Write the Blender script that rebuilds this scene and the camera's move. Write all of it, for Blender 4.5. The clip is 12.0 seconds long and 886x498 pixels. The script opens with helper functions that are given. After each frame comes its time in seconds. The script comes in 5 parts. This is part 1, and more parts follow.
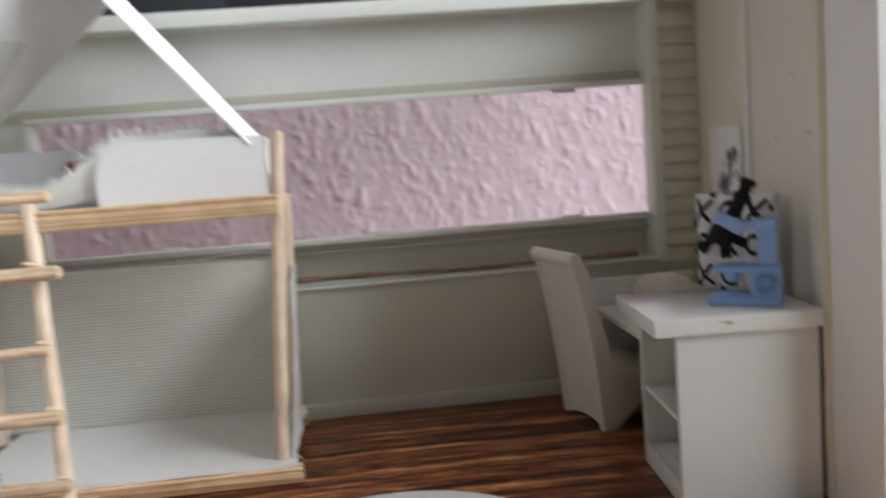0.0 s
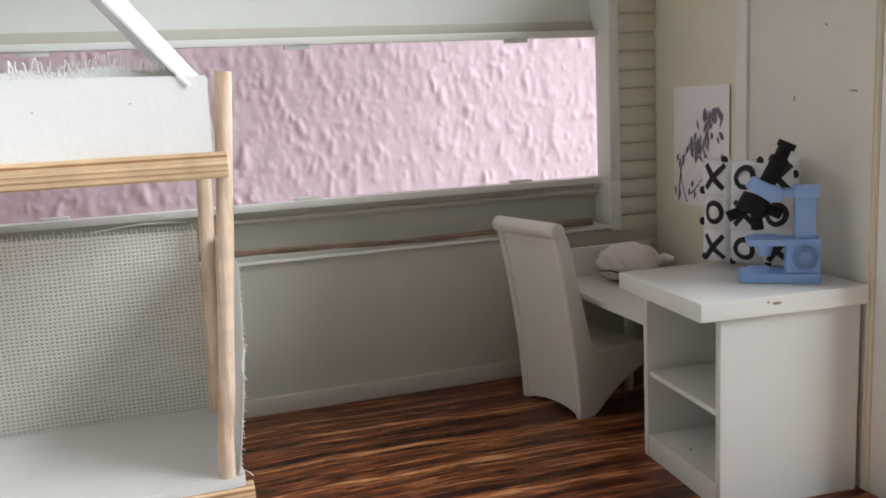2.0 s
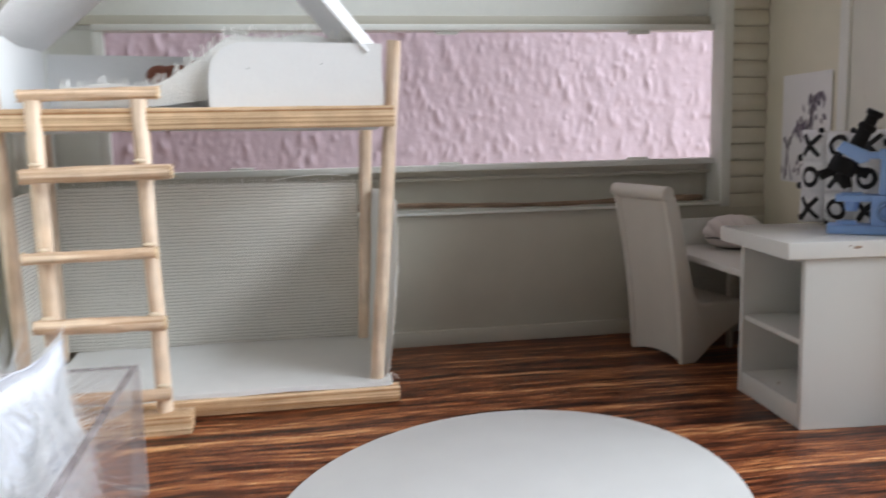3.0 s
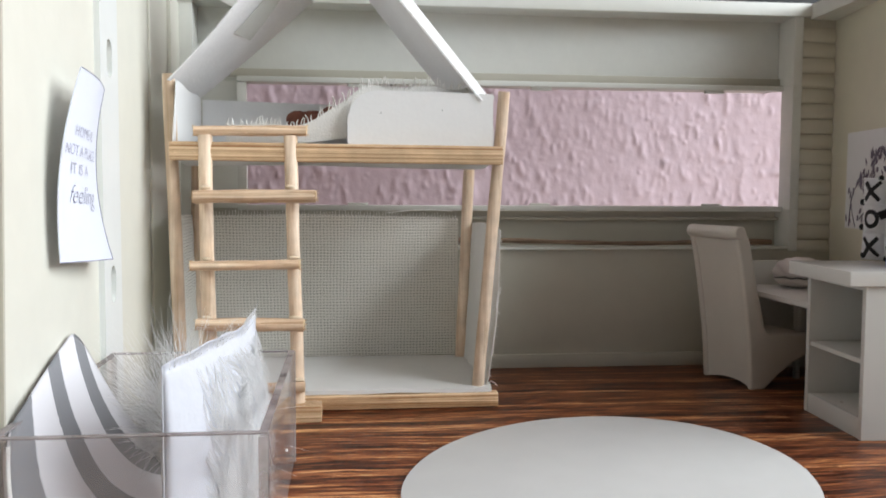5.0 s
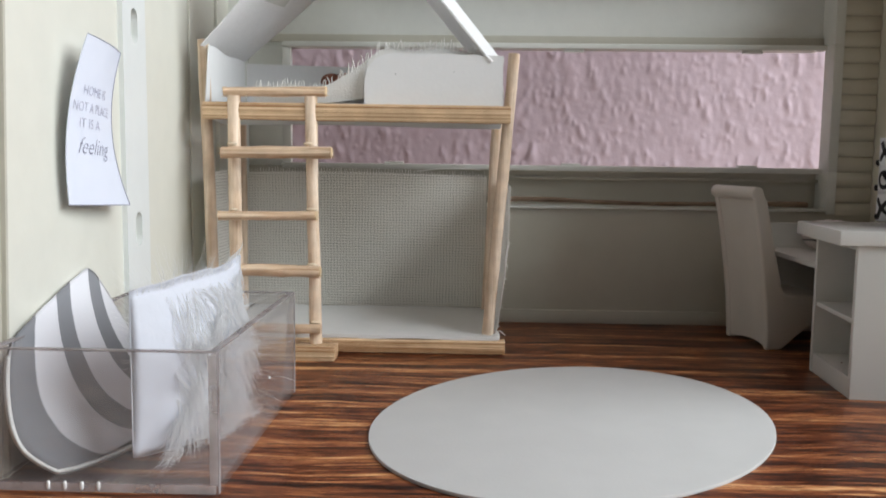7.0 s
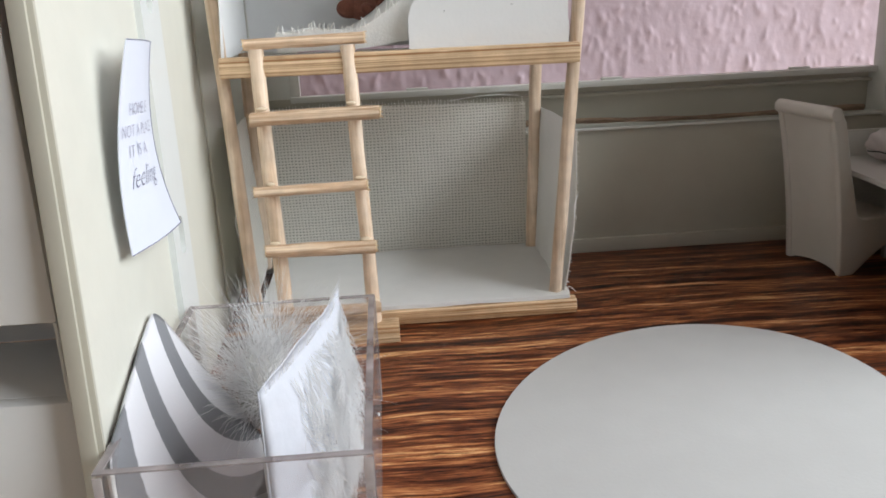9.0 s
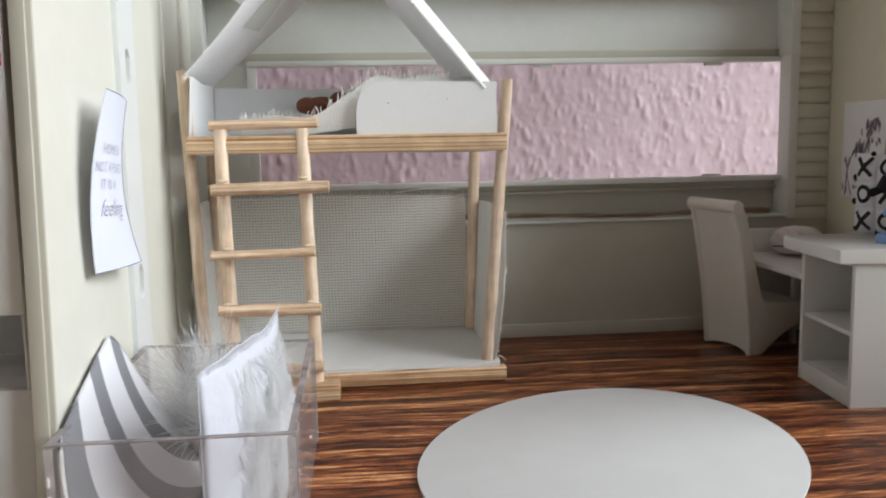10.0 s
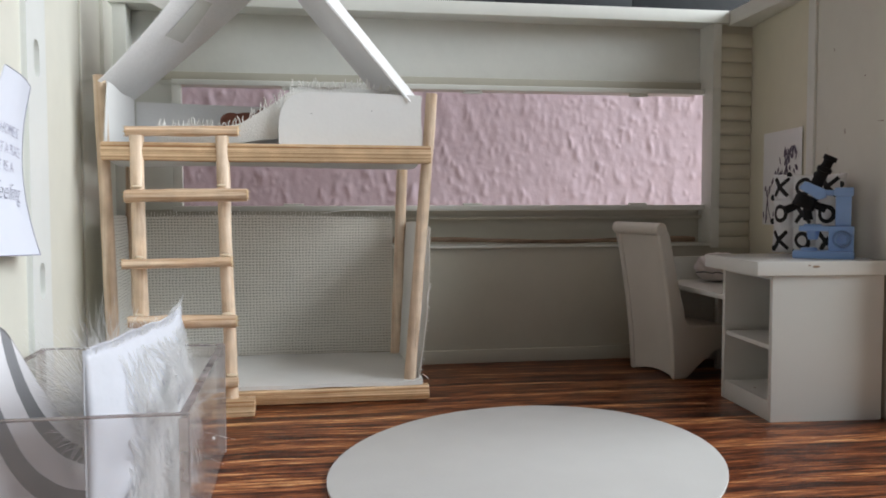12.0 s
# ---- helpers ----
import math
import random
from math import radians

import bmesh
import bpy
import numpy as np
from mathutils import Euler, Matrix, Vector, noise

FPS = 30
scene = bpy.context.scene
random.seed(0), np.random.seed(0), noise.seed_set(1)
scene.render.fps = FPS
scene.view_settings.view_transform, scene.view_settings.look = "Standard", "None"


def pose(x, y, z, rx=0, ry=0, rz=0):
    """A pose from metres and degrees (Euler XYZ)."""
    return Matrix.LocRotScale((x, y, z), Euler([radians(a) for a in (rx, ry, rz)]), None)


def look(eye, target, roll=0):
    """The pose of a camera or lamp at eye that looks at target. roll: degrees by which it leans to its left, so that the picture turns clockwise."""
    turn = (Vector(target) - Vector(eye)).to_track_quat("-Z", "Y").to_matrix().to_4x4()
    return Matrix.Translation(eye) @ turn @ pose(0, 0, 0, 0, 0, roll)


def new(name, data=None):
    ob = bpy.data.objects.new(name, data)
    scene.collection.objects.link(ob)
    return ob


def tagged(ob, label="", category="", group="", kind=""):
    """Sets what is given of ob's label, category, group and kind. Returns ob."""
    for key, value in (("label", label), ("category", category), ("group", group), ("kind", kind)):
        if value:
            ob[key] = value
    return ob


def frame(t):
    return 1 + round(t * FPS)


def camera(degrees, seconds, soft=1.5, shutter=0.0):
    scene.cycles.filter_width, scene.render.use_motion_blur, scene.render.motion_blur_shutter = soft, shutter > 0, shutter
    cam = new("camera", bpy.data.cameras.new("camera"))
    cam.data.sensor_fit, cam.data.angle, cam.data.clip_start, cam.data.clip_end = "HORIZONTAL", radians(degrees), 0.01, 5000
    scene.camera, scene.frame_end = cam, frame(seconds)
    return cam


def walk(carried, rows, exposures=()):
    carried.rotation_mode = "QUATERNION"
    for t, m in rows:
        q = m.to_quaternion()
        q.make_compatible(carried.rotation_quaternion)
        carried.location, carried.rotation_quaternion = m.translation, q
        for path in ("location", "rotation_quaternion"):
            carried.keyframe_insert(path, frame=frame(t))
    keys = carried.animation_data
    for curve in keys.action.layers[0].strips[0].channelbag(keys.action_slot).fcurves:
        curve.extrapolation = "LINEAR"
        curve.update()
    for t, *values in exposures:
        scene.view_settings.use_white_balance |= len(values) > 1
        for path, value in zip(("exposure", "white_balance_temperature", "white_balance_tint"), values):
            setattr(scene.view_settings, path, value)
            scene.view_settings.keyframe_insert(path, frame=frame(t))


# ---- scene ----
cam = camera(54.4, 12.0, soft=1.7, shutter=0.5)
PATH = [
    (0, (-0.001, -0.007, 0.103), (0.189, 1.971, -0.119), -4.3),
    (0.2, (-0.007, 0.003, 0.096), (0.343, 1.956, -0.15), -4.6),
    (0.5, (-0.02, 0.017, 0.1), (0.458, 1.936, -0.194), -3.6),
    (0.7, (-0.02, 0.028, 0.098), (0.470, 1.944, -0.191), -4.8),
    (1, (-0.029, 0.046, 0.101), (0.546, 1.934, -0.222), -4.2),
    (1.5, (-0.042, 0.048, 0.102), (0.559, 1.924, -0.244), -3.5),
    (2, (-0.041, 0.045, 0.103), (0.562, 1.923, -0.23), -2.9),
    (2.5, (-0.047, 0.027, 0.099), (0.498, 1.93, -0.192), -1.7),
    (3, (-0.058, 0.001, 0.087), (0.29, 1.95, -0.192), -1.2),
    (3.3, (-0.066, -0.006, 0.084), (0.202, 1.958, -0.193), -0.4),
    (3.5, (-0.068, -0.016, 0.08), (0.118, 1.957, -0.192), -0.2),
    (3.7, (-0.075, -0.013, 0.075), (0.122, 1.957, -0.209), 1.1),
    (5.3, (-0.08, -0.043, 0.079), (0.144, 1.941, -0.038), 0.2),
    (5.5, (-0.079, -0.045, 0.08), (0.133, 1.94, -0.038), 0.2),
    (6, (-0.064, -0.049, 0.085), (0.091, 1.941, -0.045), 0.6),
    (6.5, (-0.053, -0.053, 0.079), (-0.009, 1.94, -0.08), 0.7),
    (7, (-0.041, -0.057, 0.075), (-0.094, 1.931, -0.136), 0.7),
    (7.3, (-0.040, -0.057, 0.076), (-0.103, 1.923, -0.198), 0.6),
    (7.5, (-0.043, -0.052, 0.081), (-0.097, 1.92, -0.25), 0.2),
    (7.7, (-0.051, -0.037, 0.091), (-0.083, 1.919, -0.322), -0.3),
    (9.3, (-0.09, -0.015, 0.114), (0.033, 1.892, -0.476), -2.8),
    (9.5, (-0.083, -0.034, 0.108), (0.042, 1.913, -0.335), -2.4),
    (9.7, (-0.08, -0.045, 0.099), (0.072, 1.92, -0.241), -1.8),
    (10, (-0.081, -0.05, 0.093), (0.118, 1.924, -0.166), -1.1),
    (10.5, (-0.08, -0.05, 0.086), (0.195, 1.922, -0.104), -0.0),
    (11, (-0.081, -0.05, 0.083), (0.238, 1.919, -0.064), 0.2),
    (11.5, (-0.08, -0.05, 0.079), (0.251, 1.919, -0.038), 0.3),
    (12, (-0.073, -0.048, 0.074), (0.257, 1.922, -0.037), -0.1),
]
walk(cam, [(t, look(eye, target, roll)) for t, eye, target, roll in PATH],
     exposures=[(0, 0.02, 6400, 10), (0.5, 0.22, 6400, 10), (1, 0.40, 6400, 10), (1.5, 0.47, 6400, 10), (2.5, 0.48, 6400, 10), (3, 0.22, 6250, 11), (3.5, 0.06, 6650, 11), (5.5, 0.03, 6500, 10), (6, -0.06, 6500, 10), (7.5, -0.23, 6500, 10), (9.5, -0.06, 6500, 10), (12, -0.18, 6500, 10)])

# ---------------------------------------------------------------- world and light
world = bpy.data.worlds.new("sky")
scene.world = world
world.use_nodes = True
_wn = world.node_tree.nodes
_sky = _wn.new("ShaderNodeTexSky")
_sky.sky_type = "NISHITA"
_sky.sun_disc = False
_sky.sun_elevation = radians(38)
_sky.sun_rotation = radians(100)
world.node_tree.links.new(_sky.outputs[0], _wn["Background"].inputs[0])
_wn["Background"].inputs[1].default_value = 0.05



def area_daylight(name, eye, target, width, height, power, colour):
    """An added area lamp of daylight colour; its source is out of view and assumed."""
    la = bpy.data.lights.new(name, "AREA")
    la.shape, la.size, la.size_y, la.energy, la.color = "RECTANGLE", width, height, power, colour
    new(name, la).matrix_world = look(eye, target)


# key light from the right, placed to suit the shading
area_daylight("east_key_light", (1.42, -0.50, 1.0), (0.0, -0.50, 1.0), 1.6, 1.25, 64.0, (0.89, 0.955, 1.0))
# weak fill, added only to lift the surfaces that face the front
area_daylight("south_fill_light", (0.35, -1.82, 0.98), (0.35, 0.0, 0.98), 1.5, 1.2, 1.6, (0.88, 0.955, 1.0))


# ---------------------------------------------------------------- materials
def material(name, base, rough=0.6, vary=0.08, scale=120.0, bump=0.0, bump_scale=600.0, stretch=(1, 1, 1),
             metallic=0.0, spec=0.5, spots=0.0, spot_colour=(0.25, 0.22, 0.18), spot_scale=90.0, sheen=0.0, coat=0.0):
    """A painted, paper or plastic surface: cloudy colour variation at two scales, optional dirt spots and fine relief."""
    m = bpy.data.materials.new(name)
    m.use_nodes = True
    n, l = m.node_tree.nodes, m.node_tree.links
    b = n["Principled BSDF"]
    b.inputs["Roughness"].default_value = rough
    b.inputs["Metallic"].default_value = metallic
    b.inputs["Sheen Weight"].default_value = sheen
    b.inputs["Specular IOR Level"].default_value = spec
    b.inputs["Coat Weight"].default_value = coat
    geo = n.new("ShaderNodeNewGeometry")
    mp = n.new("ShaderNodeMapping")
    mp.inputs["Scale"].default_value = stretch
    l.new(geo.outputs["Position"], mp.inputs["Vector"])
    big = n.new("ShaderNodeTexNoise")
    big.inputs["Scale"].default_value = scale * 0.22
    big.inputs["Detail"].default_value = 3
    fine = n.new("ShaderNodeTexNoise")
    fine.inputs["Scale"].default_value = scale * 3
    fine.inputs["Detail"].default_value = 5
    l.new(mp.outputs[0], big.inputs["Vector"])
    l.new(mp.outputs[0], fine.inputs["Vector"])
    mix = n.new("ShaderNodeMix")
    mix.data_type = "FLOAT"
    mix.inputs[0].default_value = 0.45
    l.new(big.outputs[0], mix.inputs[2])
    l.new(fine.outputs[0], mix.inputs[3])
    ramp = n.new("ShaderNodeValToRGB")
    ramp.color_ramp.elements[0].position, ramp.color_ramp.elements[1].position = 0.3, 0.7
    ramp.color_ramp.elements[0].color = (*[max(0, c * (1 - vary)) for c in base], 1)
    ramp.color_ramp.elements[1].color = (*[min(1, c * (1 + vary)) for c in base], 1)
    l.new(mix.outputs[0], ramp.inputs[0])
    out = ramp.outputs[0]
    if spots:
        sp = n.new("ShaderNodeTexNoise")
        sp.inputs["Scale"].default_value = spot_scale
        sp.inputs["Detail"].default_value = 6
        sp.inputs["Roughness"].default_value = 0.7
        l.new(geo.outputs["Position"], sp.inputs["Vector"])
        sr = n.new("ShaderNodeValToRGB")
        sr.color_ramp.elements[0].position, sr.color_ramp.elements[1].position = 0.66, 0.74
        sr.color_ramp.elements[1].color = (spots, spots, spots, 1)
        l.new(sp.outputs[0], sr.inputs[0])
        mc = n.new("ShaderNodeMix")
        mc.data_type = "RGBA"
        l.new(sr.outputs[0], mc.inputs[0])
        l.new(out, mc.inputs[6])
        mc.inputs[7].default_value = (*spot_colour, 1)
        out = mc.outputs[2]
    l.new(out, b.inputs["Base Color"])
    rr = n.new("ShaderNodeMapRange")
    spread = 0.02 if rough < 0.36 else 0.07
    rr.inputs["To Min"].default_value = max(0.02, rough - spread)
    rr.inputs["To Max"].default_value = min(1.0, rough + spread)
    l.new(fine.outputs[0], rr.inputs["Value"])
    l.new(rr.outputs[0], b.inputs["Roughness"])
    if bump:
        bn = n.new("ShaderNodeTexNoise")
        bn.inputs["Scale"].default_value = bump_scale
        bn.inputs["Detail"].default_value = 4
        l.new(mp.outputs[0], bn.inputs["Vector"])
        bp = n.new("ShaderNodeBump")
        bp.inputs["Strength"].default_value = bump
        bp.inputs["Distance"].default_value = 0.0004
        l.new(bn.outputs[0], bp.inputs["Height"])
        l.new(bp.outputs[0], b.inputs["Normal"])
    return m


def grain(name, dark, light, stretch, scale=1.0, rough=0.55, bump=0.35, stops=(0.3, 0.7)):
    """Wood: noise drawn out along the fibre, in the axis whose stretch is smallest."""
    m = bpy.data.materials.new(name)
    m.use_nodes = True
    n, l = m.node_tree.nodes, m.node_tree.links
    b = n["Principled BSDF"]
    b.inputs["Roughness"].default_value = rough
    co = n.new("ShaderNodeTexCoord")
    info = n.new("ShaderNodeObjectInfo")
    shift = n.new("ShaderNodeVectorMath")
    shift.operation = "ADD"
    off = n.new("ShaderNodeVectorMath")
    off.operation = "SCALE"
    off.inputs[0].default_value = (0.37, 0.91, 0.53)
    l.new(info.outputs["Random"], off.inputs["Scale"])
    l.new(co.outputs["Object"], shift.inputs[0])
    l.new(off.outputs[0], shift.inputs[1])
    mp = n.new("ShaderNodeMapping")
    mp.inputs["Scale"].default_value = [a * scale for a in stretch]
    l.new(shift.outputs[0], mp.inputs["Vector"])
    a = n.new("ShaderNodeTexNoise")
    a.inputs["Scale"].default_value = 1
    a.inputs["Detail"].default_value = 6
    a.inputs["Roughness"].default_value = 0.62
    a.inputs["Distortion"].default_value = 0.6
    l.new(mp.outputs[0], a.inputs["Vector"])
    r = n.new("ShaderNodeValToRGB")
    r.color_ramp.elements[0].position, r.color_ramp.elements[1].position = stops
    r.color_ramp.elements[0].color, r.color_ramp.elements[1].color = (*dark, 1), (*light, 1)
    l.new(a.outputs[0], r.inputs[0])
    hue = n.new("ShaderNodeHueSaturation")
    vr = n.new("ShaderNodeMapRange")
    vr.inputs["To Min"].default_value, vr.inputs["To Max"].default_value = 0.88, 1.1
    l.new(info.outputs["Random"], vr.inputs["Value"])
    blot = n.new("ShaderNodeTexNoise")
    blot.inputs["Scale"].default_value = 140
    blot.inputs["Detail"].default_value = 4
    l.new(shift.outputs[0], blot.inputs["Vector"])
    bl = n.new("ShaderNodeMapRange")
    bl.inputs["From Min"].default_value, bl.inputs["From Max"].default_value = 0.3, 0.7
    bl.inputs["To Min"].default_value, bl.inputs["To Max"].default_value = 0.86, 1.12
    l.new(blot.outputs[0], bl.inputs["Value"])
    val = n.new("ShaderNodeMath")
    val.operation = "MULTIPLY"
    l.new(vr.outputs[0], val.inputs[0])
    l.new(bl.outputs[0], val.inputs[1])
    l.new(val.outputs[0], hue.inputs["Value"])
    rg = n.new("ShaderNodeMapRange")
    rg.inputs["From Min"].default_value, rg.inputs["From Max"].default_value = 0.35, 0.65
    rg.inputs["To Min"].default_value, rg.inputs["To Max"].default_value = rough + 0.15, max(0.2, rough - 0.2)
    l.new(blot.outputs[0], rg.inputs["Value"])
    l.new(rg.outputs[0], b.inputs["Roughness"])
    l.new(r.outputs[0], hue.inputs["Color"])
    l.new(hue.outputs[0], b.inputs["Base Color"])
    bp = n.new("ShaderNodeBump")
    bp.inputs["Strength"].default_value = bump
    bp.inputs["Distance"].default_value = 0.0003
    l.new(a.outputs[0], bp.inputs["Height"])
    l.new(bp.outputs[0], b.inputs["Normal"])
    return m


def laminate():
    """Glossy dark exotic-wood laminate, streaks along x, tan and red-brown on near black."""
    m = bpy.data.materials.new("rosewood_laminate")
    m.use_nodes = True
    n, l = m.node_tree.nodes, m.node_tree.links
    b = n["Principled BSDF"]
    b.inputs["Roughness"].default_value = 0.33
    b.inputs["Specular IOR Level"].default_value = 0.2
    geo = n.new("ShaderNodeNewGeometry")
    warp = n.new("ShaderNodeTexNoise")
    warp.inputs["Scale"].default_value = 14
    warp.inputs["Detail"].default_value = 2
    l.new(geo.outputs["Position"], warp.inputs["Vector"])
    ws = n.new("ShaderNodeVectorMath")
    ws.operation = "SCALE"
    ws.inputs["Scale"].default_value = 0.012
    l.new(warp.outputs["Color"], ws.inputs[0])
    wa = n.new("ShaderNodeVectorMath")
    l.new(geo.outputs["Position"], wa.inputs[0])
    l.new(ws.outputs[0], wa.inputs[1])

    def streak(sx, sy, detail, rough):
        mp = n.new("ShaderNodeMapping")
        mp.inputs["Scale"].default_value = (sx, sy, 1)
        l.new(wa.outputs[0], mp.inputs["Vector"])
        t = n.new("ShaderNodeTexNoise")
        t.inputs["Scale"].default_value = 1
        t.inputs["Detail"].default_value = detail
        t.inputs["Roughness"].default_value = rough
        l.new(mp.outputs[0], t.inputs["Vector"])
        return t.outputs[0]

    broad, fine, pores = streak(4, 170, 6, 0.68), streak(50, 620, 5, 0.72), streak(90, 900, 3, 0.6)
    mix = n.new("ShaderNodeMix")
    mix.data_type = "FLOAT"
    mix.inputs[0].default_value = 0.44
    l.new(broad, mix.inputs[2])
    l.new(fine, mix.inputs[3])
    r = n.new("ShaderNodeValToRGB")
    e = r.color_ramp.elements
    e[0].position, e[0].color = 0.405, (0.012, 0.005, 0.003, 1)
    e[1].position, e[1].color = 0.59, (0.78, 0.44, 0.20, 1)
    for p, c in ((0.437, (0.038, 0.012, 0.007, 1)), (0.478, (0.130, 0.037, 0.015, 1)), (0.522, (0.275, 0.088, 0.033, 1)), (0.567, (0.55, 0.23, 0.088, 1))):
        k = e.new(p)
        k.color = c
    l.new(mix.outputs[0], r.inputs[0])
    pr = n.new("ShaderNodeValToRGB")
    pr.color_ramp.elements[0].position, pr.color_ramp.elements[1].position = 0.36, 0.47
    pr.color_ramp.elements[0].color = (0.30, 0.24, 0.22, 1)
    l.new(pores, pr.inputs[0])
    pm = n.new("ShaderNodeMix")
    pm.data_type, pm.blend_type = "RGBA", "MULTIPLY"
    pm.inputs[0].default_value = 1
    l.new(r.outputs[0], pm.inputs[6])
    l.new(pr.outputs[0], pm.inputs[7])
    l.new(pm.outputs[2], b.inputs["Base Color"])
    rr = n.new("ShaderNodeMapRange")
    rr.inputs["To Min"].default_value, rr.inputs["To Max"].default_value = 0.26, 0.42
    l.new(fine, rr.inputs["Value"])
    l.new(rr.outputs[0], b.inputs["Roughness"])
    return m


def weave():
    """Loose plain-woven gauze: threads with open holes between them."""
    m = bpy.data.materials.new("gauze_weave")
    m.use_nodes = True
    n, l = m.node_tree.nodes, m.node_tree.links
    b = n["Principled BSDF"]
    b.inputs["Roughness"].default_value = 0.9
    geo = n.new("ShaderNodeNewGeometry")
    wob = n.new("ShaderNodeTexNoise")
    wob.inputs["Scale"].default_value = 160
    l.new(geo.outputs["Position"], wob.inputs["Vector"])
    sc = n.new("ShaderNodeVectorMath")
    sc.operation = "SCALE"
    sc.inputs["Scale"].default_value = 0.0006
    l.new(wob.outputs["Color"], sc.inputs[0])
    ad = n.new("ShaderNodeVectorMath")
    l.new(geo.outputs["Position"], ad.inputs[0])
    l.new(sc.outputs[0], ad.inputs[1])
    sp = n.new("ShaderNodeSeparateXYZ")
    l.new(ad.outputs[0], sp.inputs[0])

    def thread(axis, pitch):
        f = n.new("ShaderNodeMath")
        f.operation = "MULTIPLY"
        f.inputs[1].default_value = 2 * math.pi / pitch
        l.new(axis, f.inputs[0])
        g = n.new("ShaderNodeMath")
        g.operation = "SINE"
        l.new(f.outputs[0], g.inputs[0])
        return g.outputs[0]

    along = n.new("ShaderNodeMath")
    l.new(sp.outputs[0], along.inputs[0])
    l.new(sp.outputs[1], along.inputs[1])

    a, c = thread(along.outputs[0], 0.00138), thread(sp.outputs[2], 0.00124)
    wide = n.new("ShaderNodeMath")
    wide.operation = "MULTIPLY_ADD"
    wide.inputs[1].default_value, wide.inputs[2].default_value = 0.8, -0.22
    l.new(a, wide.inputs[0])
    weft = n.new("ShaderNodeMath")
    weft.inputs[1].default_value = 0.12
    l.new(c, weft.inputs[0])
    mx = n.new("ShaderNodeMath")
    mx.operation = "MAXIMUM"
    l.new(wide.outputs[0], mx.inputs[0])
    l.new(weft.outputs[0], mx.inputs[1])
    loose = n.new("ShaderNodeTexNoise")
    loose.inputs["Scale"].default_value = 60
    loose.inputs["Detail"].default_value = 5
    loose.inputs["Roughness"].default_value = 0.7
    drawn = n.new("ShaderNodeMapping")
    drawn.inputs["Scale"].default_value = (0.45, 0.45, 2.0)
    l.new(geo.outputs["Position"], drawn.inputs["Vector"])
    l.new(drawn.outputs[0], loose.inputs["Vector"])
    th = n.new("ShaderNodeMapRange")
    th.inputs["From Min"].default_value, th.inputs["From Max"].default_value = 0.35, 0.7
    th.inputs["To Min"].default_value, th.inputs["To Max"].default_value = -0.74, -0.3
    l.new(loose.outputs[0], th.inputs["Value"])
    gt = n.new("ShaderNodeMath")
    gt.operation = "GREATER_THAN"
    l.new(mx.outputs[0], gt.inputs[0])
    l.new(th.outputs[0], gt.inputs[1])
    r = n.new("ShaderNodeValToRGB")
    r.color_ramp.elements[0].position, r.color_ramp.elements[0].color = 0.1, (0.86, 0.83, 0.76, 1)
    r.color_ramp.elements[1].position, r.color_ramp.elements[1].color = 0.95, (0.96, 0.94, 0.88, 1)
    mr = n.new("ShaderNodeMapRange")
    mr.inputs["From Min"].default_value = -1
    l.new(mx.outputs[0], mr.inputs["Value"])
    l.new(mr.outputs[0], r.inputs[0])
    l.new(r.outputs[0], b.inputs["Base Color"])
    bp = n.new("ShaderNodeBump")
    bp.inputs["Strength"].default_value = 0.6
    bp.inputs["Distance"].default_value = 0.0003
    l.new(mx.outputs[0], bp.inputs["Height"])
    l.new(bp.outputs[0], b.inputs["Normal"])
    tl = n.new("ShaderNodeBsdfTranslucent")
    l.new(r.outputs[0], tl.inputs[0])
    lit = n.new("ShaderNodeMixShader")
    lit.inputs[0].default_value = 0.35
    l.new(b.outputs[0], lit.inputs[1])
    l.new(tl.outputs[0], lit.inputs[2])
    hole = n.new("ShaderNodeBsdfTransparent")
    net = n.new("ShaderNodeMixShader")
    part_open = n.new("ShaderNodeMapRange")
    part_open.inputs["To Min"].default_value = 0.45
    l.new(gt.outputs[0], part_open.inputs["Value"])
    l.new(part_open.outputs[0], net.inputs[0])
    l.new(hole.outputs[0], net.inputs[1])
    l.new(lit.outputs[0], net.inputs[2])
    l.new(net.outputs[0], n["Material Output"].inputs[0])
    return m


def thin_cloth(name, base, through_it, bump_scale):
    """Thin white cotton or paper: matt, and lets part of the light through."""
    m = material(name, base, 0.9, 0.06, 200, 0.6, bump_scale, sheen=0.2)
    n, l = m.node_tree.nodes, m.node_tree.links
    tr = n.new("ShaderNodeBsdfTranslucent")
    tr.inputs[0].default_value = (*[min(1, c * 1.15) for c in base], 1)
    mx = n.new("ShaderNodeMixShader")
    mx.inputs[0].default_value = through_it
    l.new(n["Principled BSDF"].outputs[0], mx.inputs[1])
    l.new(tr.outputs[0], mx.inputs[2])
    l.new(mx.outputs[0], n["Material Output"].inputs[0])
    return m


